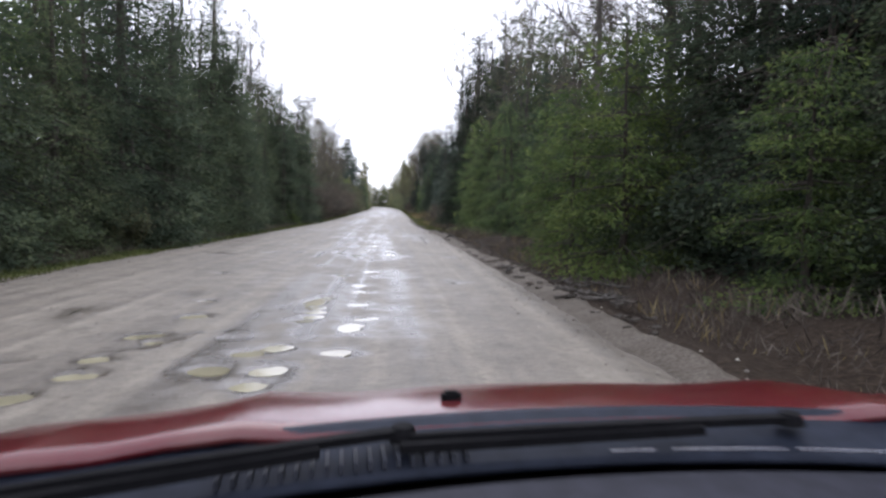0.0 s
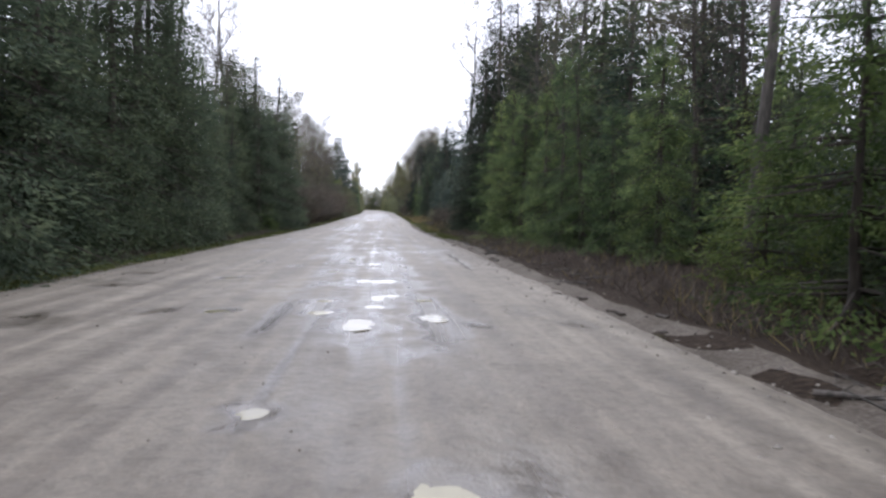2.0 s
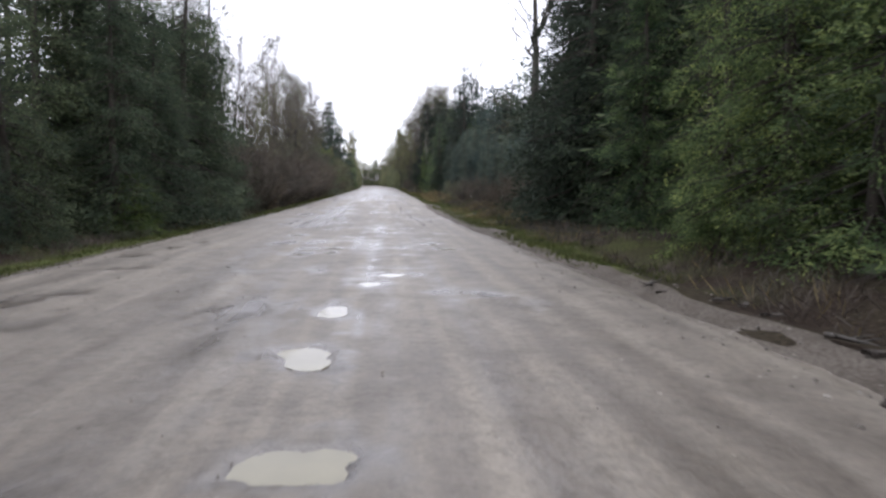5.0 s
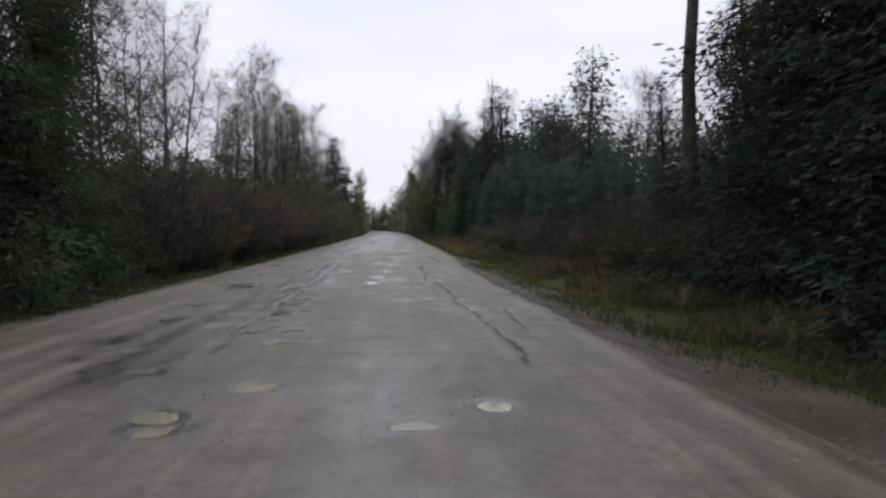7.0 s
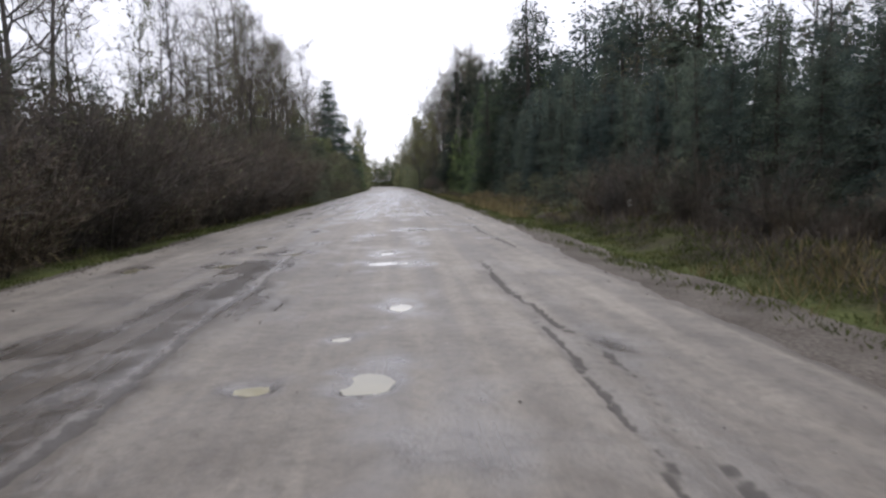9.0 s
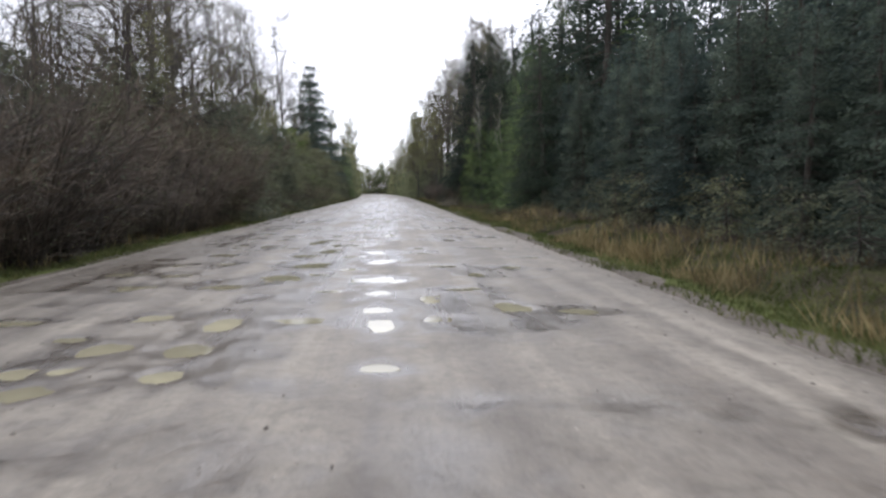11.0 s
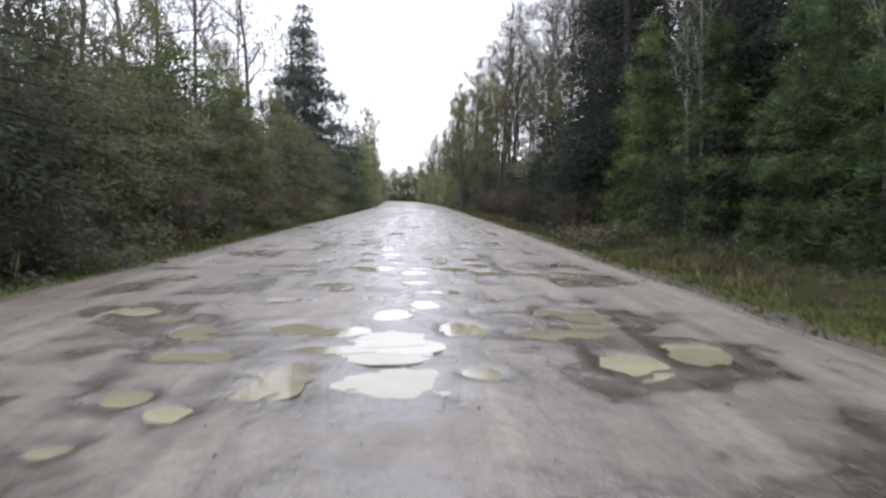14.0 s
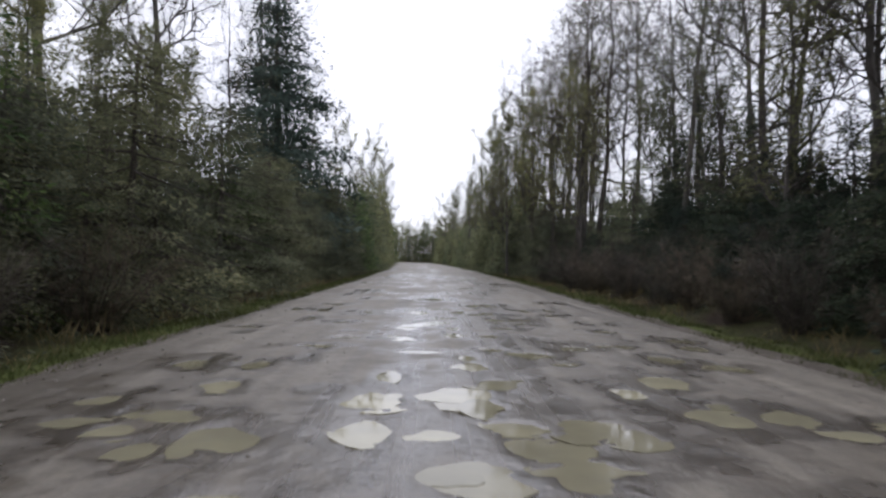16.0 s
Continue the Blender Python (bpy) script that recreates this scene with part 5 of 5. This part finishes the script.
marker_post(7.9, 88.3)
weed_rng = random.Random(19)
weeds = shrub("dry_weed", 170, 0.95, 0.5, "dead roadside weed with pale fluffy seed heads", 11, 90, 330, 0.034, STRAW, SEEDS, "weed")
weeds.matrix_basis = pose(4.9, 144.2, float(land(4.9, 144.2)) - 0.02)
for k in range(8):
    wx, wy = weed_rng.uniform(4.9, 6.6), weed_rng.uniform(143, 149)
    copy_thing(weeds, pose(wx, wy, float(land(wx, wy)) - 0.02, 0, 0, weed_rng.uniform(0, 360)) @ Matrix.Scale(weed_rng.uniform(0.75, 1.2), 4))


# ---- the car at the start of the drive ----
def car_paint():
    m, n, l, p = material("red_car_paint", 0.28)
    dirt = ramp(n, l, noise_node(n, l, 6, 6), [(0.42, (0.095, 0.007, 0.012)), (0.75, (0.12, 0.038, 0.036))])
    l.new(dirt, p.inputs["Base Color"])
    l.new(maths(n, l, "ADD", 0.06, maths(n, l, "MULTIPLY", noise_node(n, l, 11, 5), 0.24)), p.inputs["Roughness"])
    p.inputs["Coat Weight"].default_value = 0.1
    return m


def dark_plastic(name, shade, rough):
    m, n, l, p = material(name, rough)
    l.new(ramp(n, l, noise_node(n, l, 24, 5), [(0.3, tuple(c * 0.75 for c in shade)), (0.75, tuple(c * 1.3 for c in shade))]), p.inputs["Base Color"])
    bump(n, l, p, noise_node(n, l, 220, 3), 0.15, 0.002)
    p.inputs["Specular IOR Level"].default_value = 0.1
    return m


PAINT = car_paint()
COWL = dark_plastic("cowl_plastic", (0.018, 0.022, 0.034), 0.6)
SLAT = dark_plastic("worn_slat_plastic", (0.035, 0.038, 0.048), 0.6)
DASH = dark_plastic("dashboard_plastic", (0.030, 0.031, 0.042), 0.6)
RUBBER = dark_plastic("black_rubber", (0.006, 0.006, 0.007), 0.8)
LENS, _, _, lens_p = material("clear_lamp_glass", 0.05)
lens_p.inputs["Base Color"].default_value = (0.7, 0.72, 0.74, 1)
RIM, _, _, rim_p = material("brushed_alloy", 0.35, 1.0)
rim_p.inputs["Base Color"].default_value = (0.5, 0.5, 0.52, 1)


def loft(name, rows, mat, parent, label="", thick=0.0):
    """A shell through rows of points, with thickness where given."""
    bm = bmesh.new()
    grid = [[bm.verts.new(p) for p in line] for line in rows]
    for a, b in zip(grid, grid[1:]):
        for k in range(len(a) - 1):
            bm.faces.new((a[k], a[k + 1], b[k + 1], b[k]))
    bmesh.ops.recalc_face_normals(bm, faces=bm.faces)
    if thick:
        bmesh.ops.solidify(bm, geom=list(bm.faces), thickness=thick)
    for f in bm.faces:
        f.smooth = True
    return part(name, bm, mat, parent, label)


def wheel(parent, x, y):
    tyre_bm = bmesh.new()
    n, prof = 28, ((0.20, -0.10), (0.29, -0.105), (0.315, -0.08), (0.32, 0.0), (0.315, 0.08), (0.29, 0.105), (0.20, 0.10))
    rings = [[tyre_bm.verts.new((w, r * math.cos(a), r * math.sin(a))) for r, w in prof] for a in (2 * math.pi * k / n for k in range(n))]
    for k in range(n):
        for j in range(len(prof) - 1):
            tyre_bm.faces.new((rings[k][j], rings[k][j + 1], rings[(k + 1) % n][j + 1], rings[(k + 1) % n][j]))
    tyre = part("wheel", tyre_bm, RUBBER, parent, "dirty black tyre on an alloy rim")
    tyre.location = (x, y, 0.32)
    rim_bm = bmesh.new()
    bmesh.ops.create_cone(rim_bm, cap_ends=True, segments=20, radius1=0.205, radius2=0.19, depth=0.15, matrix=Matrix.Rotation(radians(90), 4, "Y"))
    part("rim", rim_bm, RIM, tyre)


def car(x, y):
    """A small red car: bonnet, wings, scuttle, wipers and dash top; it stands with its nose down the road."""
    body = thing("car", "red hatchback with a rain-spotted bonnet and black wipers", "car")
    half = 0.92
    us = [k / 10 - 1 for k in range(21)]

    def foot(u):
        return 0.17 * (1 - u * u)

    def bonnet(u, t):
        z = 1.018 + 0.02 * t - 0.28 * t * t - 0.012 * u * u + 0.03 * u ** 4 * (1 - t)
        z += 0.018 * math.exp(-((abs(u) - 0.64 + 0.10 * t) / 0.09) ** 2)
        return (u * half * (0.98 - 0.05 * t), 0.88 + foot(u) + t * 0.90 - 0.08 * t * u * u, z)
    loft("bonnet", [[bonnet(u, k / 12) for u in us] for k in range(13)], PAINT, body, "glossy red bonnet with raised edges and dirt", 0.012)
    nose = [[(u * half * 0.93, 1.70 + 0.25 * (1 - u * u) - 0.02 * u ** 4 + 0.06 * math.sin(k * 0.6), 0.755 - 0.10 * k - 0.02 * u * u) for u in us] for k in range(6)]
    loft("bumper", nose, PAINT, body, "", 0.012)
    for s in (-1, 1):
        def crease(yy):
            return bonnet(s, min(1.0, max(0.0, (yy - 0.88) / 0.82)))[2] - 0.012 if yy > 0.6 else 0.96
        sill = [[(s * (half * 0.975 + 0.03 * math.sin(k * 0.6)), yy, crease(yy) - (crease(yy) - 0.26) * k / 5) for k in range(6)] for yy in (-2.3, -1.6, -1.0, -0.4, 0.2, 0.62, 0.9, 1.1, 1.3, 1.5, 1.68)]
        loft("side_panel", sill, PAINT, body, "", 0.015)
        for yy in (-1.5, 1.1):
            wheel(body, s * 0.80, yy)
        lamp = [[(s * (0.55 + 0.26 * a / 4), 1.86 - 0.12 * (a / 4) ** 2 - 0.02 * b, 0.74 - 0.035 * b) for a in range(5)] for b in range(4)]
        loft("headlight", lamp, LENS, body, "clear headlight lens", 0.01)
    tail = [[(u * half, -2.30 - 0.04 * (1 - u * u), 0.95 - 0.15 * k) for u in us] for k in range(5)]
    loft("tailgate", tail, PAINT, body, "", 0.015)
    under = [[(u * half * 0.95, yy, 0.24) for u in us] for yy in (-2.3, -1.0, 0.5, 1.68)]
    loft("floor_pan", under, COWL, body, "", 0.02)
    scuttle = [[(u * half * 0.97, 0.775 + 0.0145 * k + foot(u), 0.985 + 0.0042 * k - 0.012 * u * u + 0.003 * (k % 2)) for u in us] for k in range(11)]
    loft("cowl_panel", scuttle, COWL, body, "dusty black plastic panel below the windscreen", 0.01)
    for k in range(18):
        bm = bmesh.new()
        bmesh.ops.create_cube(bm, size=1.0)
        u = -0.60 + 0.022 * k
        for v in bm.verts:
            v.co = Vector((v.co.x * 0.006 + u * half, 0.815 + foot(u) + v.co.y * 0.06, 1.002 - 0.012 * u * u + v.co.z * 0.014))
        part("vent_slat", bm, SLAT, body)
    # Metal strips added to draw the highlight line along the scuttle.
    for u0, u1 in ((0.02, 0.10), (0.13, 0.33), (0.35, 0.58), (0.60, 0.92)):
        line = [(u0 + (u1 - u0) * k / 6) for k in range(7)]
        segs = [(a * half, 0.79 + foot(a), 0.9975 - 0.012 * a * a, b * half, 0.79 + foot(b), 0.9975 - 0.012 * b * b, 0.0007, 0.0007) for a, b in zip(line, line[1:])]
        part_of("trim_strip", mesh_from("trim_strip", *tubes(segs, 5), RIM), body, "thin metal strip added as the highlight line on the scuttle")
    dash = [[(u * half * 0.98, -0.34 + 0.13 * k + foot(u), 0.90 + 0.098 * math.sin(k / 8 * 1.55) - 0.02 * u * u) for u in us] for k in range(9)]
    loft("dashboard", dash, DASH, body, "grey-blue plastic dashboard top", 0.015)
    seal = [[(u * half * 0.985, 0.66 + 0.035 * k + foot(u), 0.972 - 0.006 * k - 0.012 * u * u) for u in us] for k in range(9)]
    loft("windscreen_seal", seal, RUBBER, body, "", 0.008)
    for name, px, ln, turn in (("wiper", 0.34, 0.66, 181), ("wiper", -0.30, 0.52, 197)):
        arm_bm = bmesh.new()
        bmesh.ops.create_cube(arm_bm, size=1.0)
        bmesh.ops.subdivide_edges(arm_bm, edges=[e for e in arm_bm.edges if abs(e.verts[0].co.x - e.verts[1].co.x) > 0.5], cuts=5)
        for v in arm_bm.verts:
            t = v.co.x + 0.5
            v.co = Vector((t * ln, v.co.y * (0.024 - 0.012 * t) + 0.015 * math.sin(t * 3), v.co.z * 0.012 + 0.01 * math.sin(t * 2.6)))
        wiper = part(name, arm_bm, RUBBER, body, "black wiper resting at the foot of the windscreen")
        wiper.matrix_basis = pose(px, 0.985, 1.030, 0, 1, turn)
        blade_bm = bmesh.new()
        bmesh.ops.create_cube(blade_bm, size=1.0)
        for v in blade_bm.verts:
            v.co = Vector((ln * 0.62 + v.co.x * ln * 0.72, v.co.y * 0.012 + 0.028, v.co.z * 0.014))
        part("blade", blade_bm, RUBBER, wiper)
        cap_bm = bmesh.new()
        bmesh.ops.create_cone(cap_bm, cap_ends=True, segments=14, radius1=0.024, radius2=0.016, depth=0.018)
        part("pivot_cap", cap_bm, RUBBER, wiper)
    jet = bmesh.new()
    bmesh.ops.create_cube(jet, size=1.0)
    bmesh.ops.bevel(jet, geom=list(jet.edges), offset=0.2, segments=2, affect="EDGES")
    for v in jet.verts:
        v.co = Vector((-0.19 + v.co.x * 0.036, 1.20 + v.co.y * 0.026, 1.018 + v.co.z * 0.022))
    part("washer_jet", jet, RUBBER, body)
    body.matrix_basis = pose(x, y, 0.0, 0, 0, 4.4)
    return body


car(2.07, 0.0)
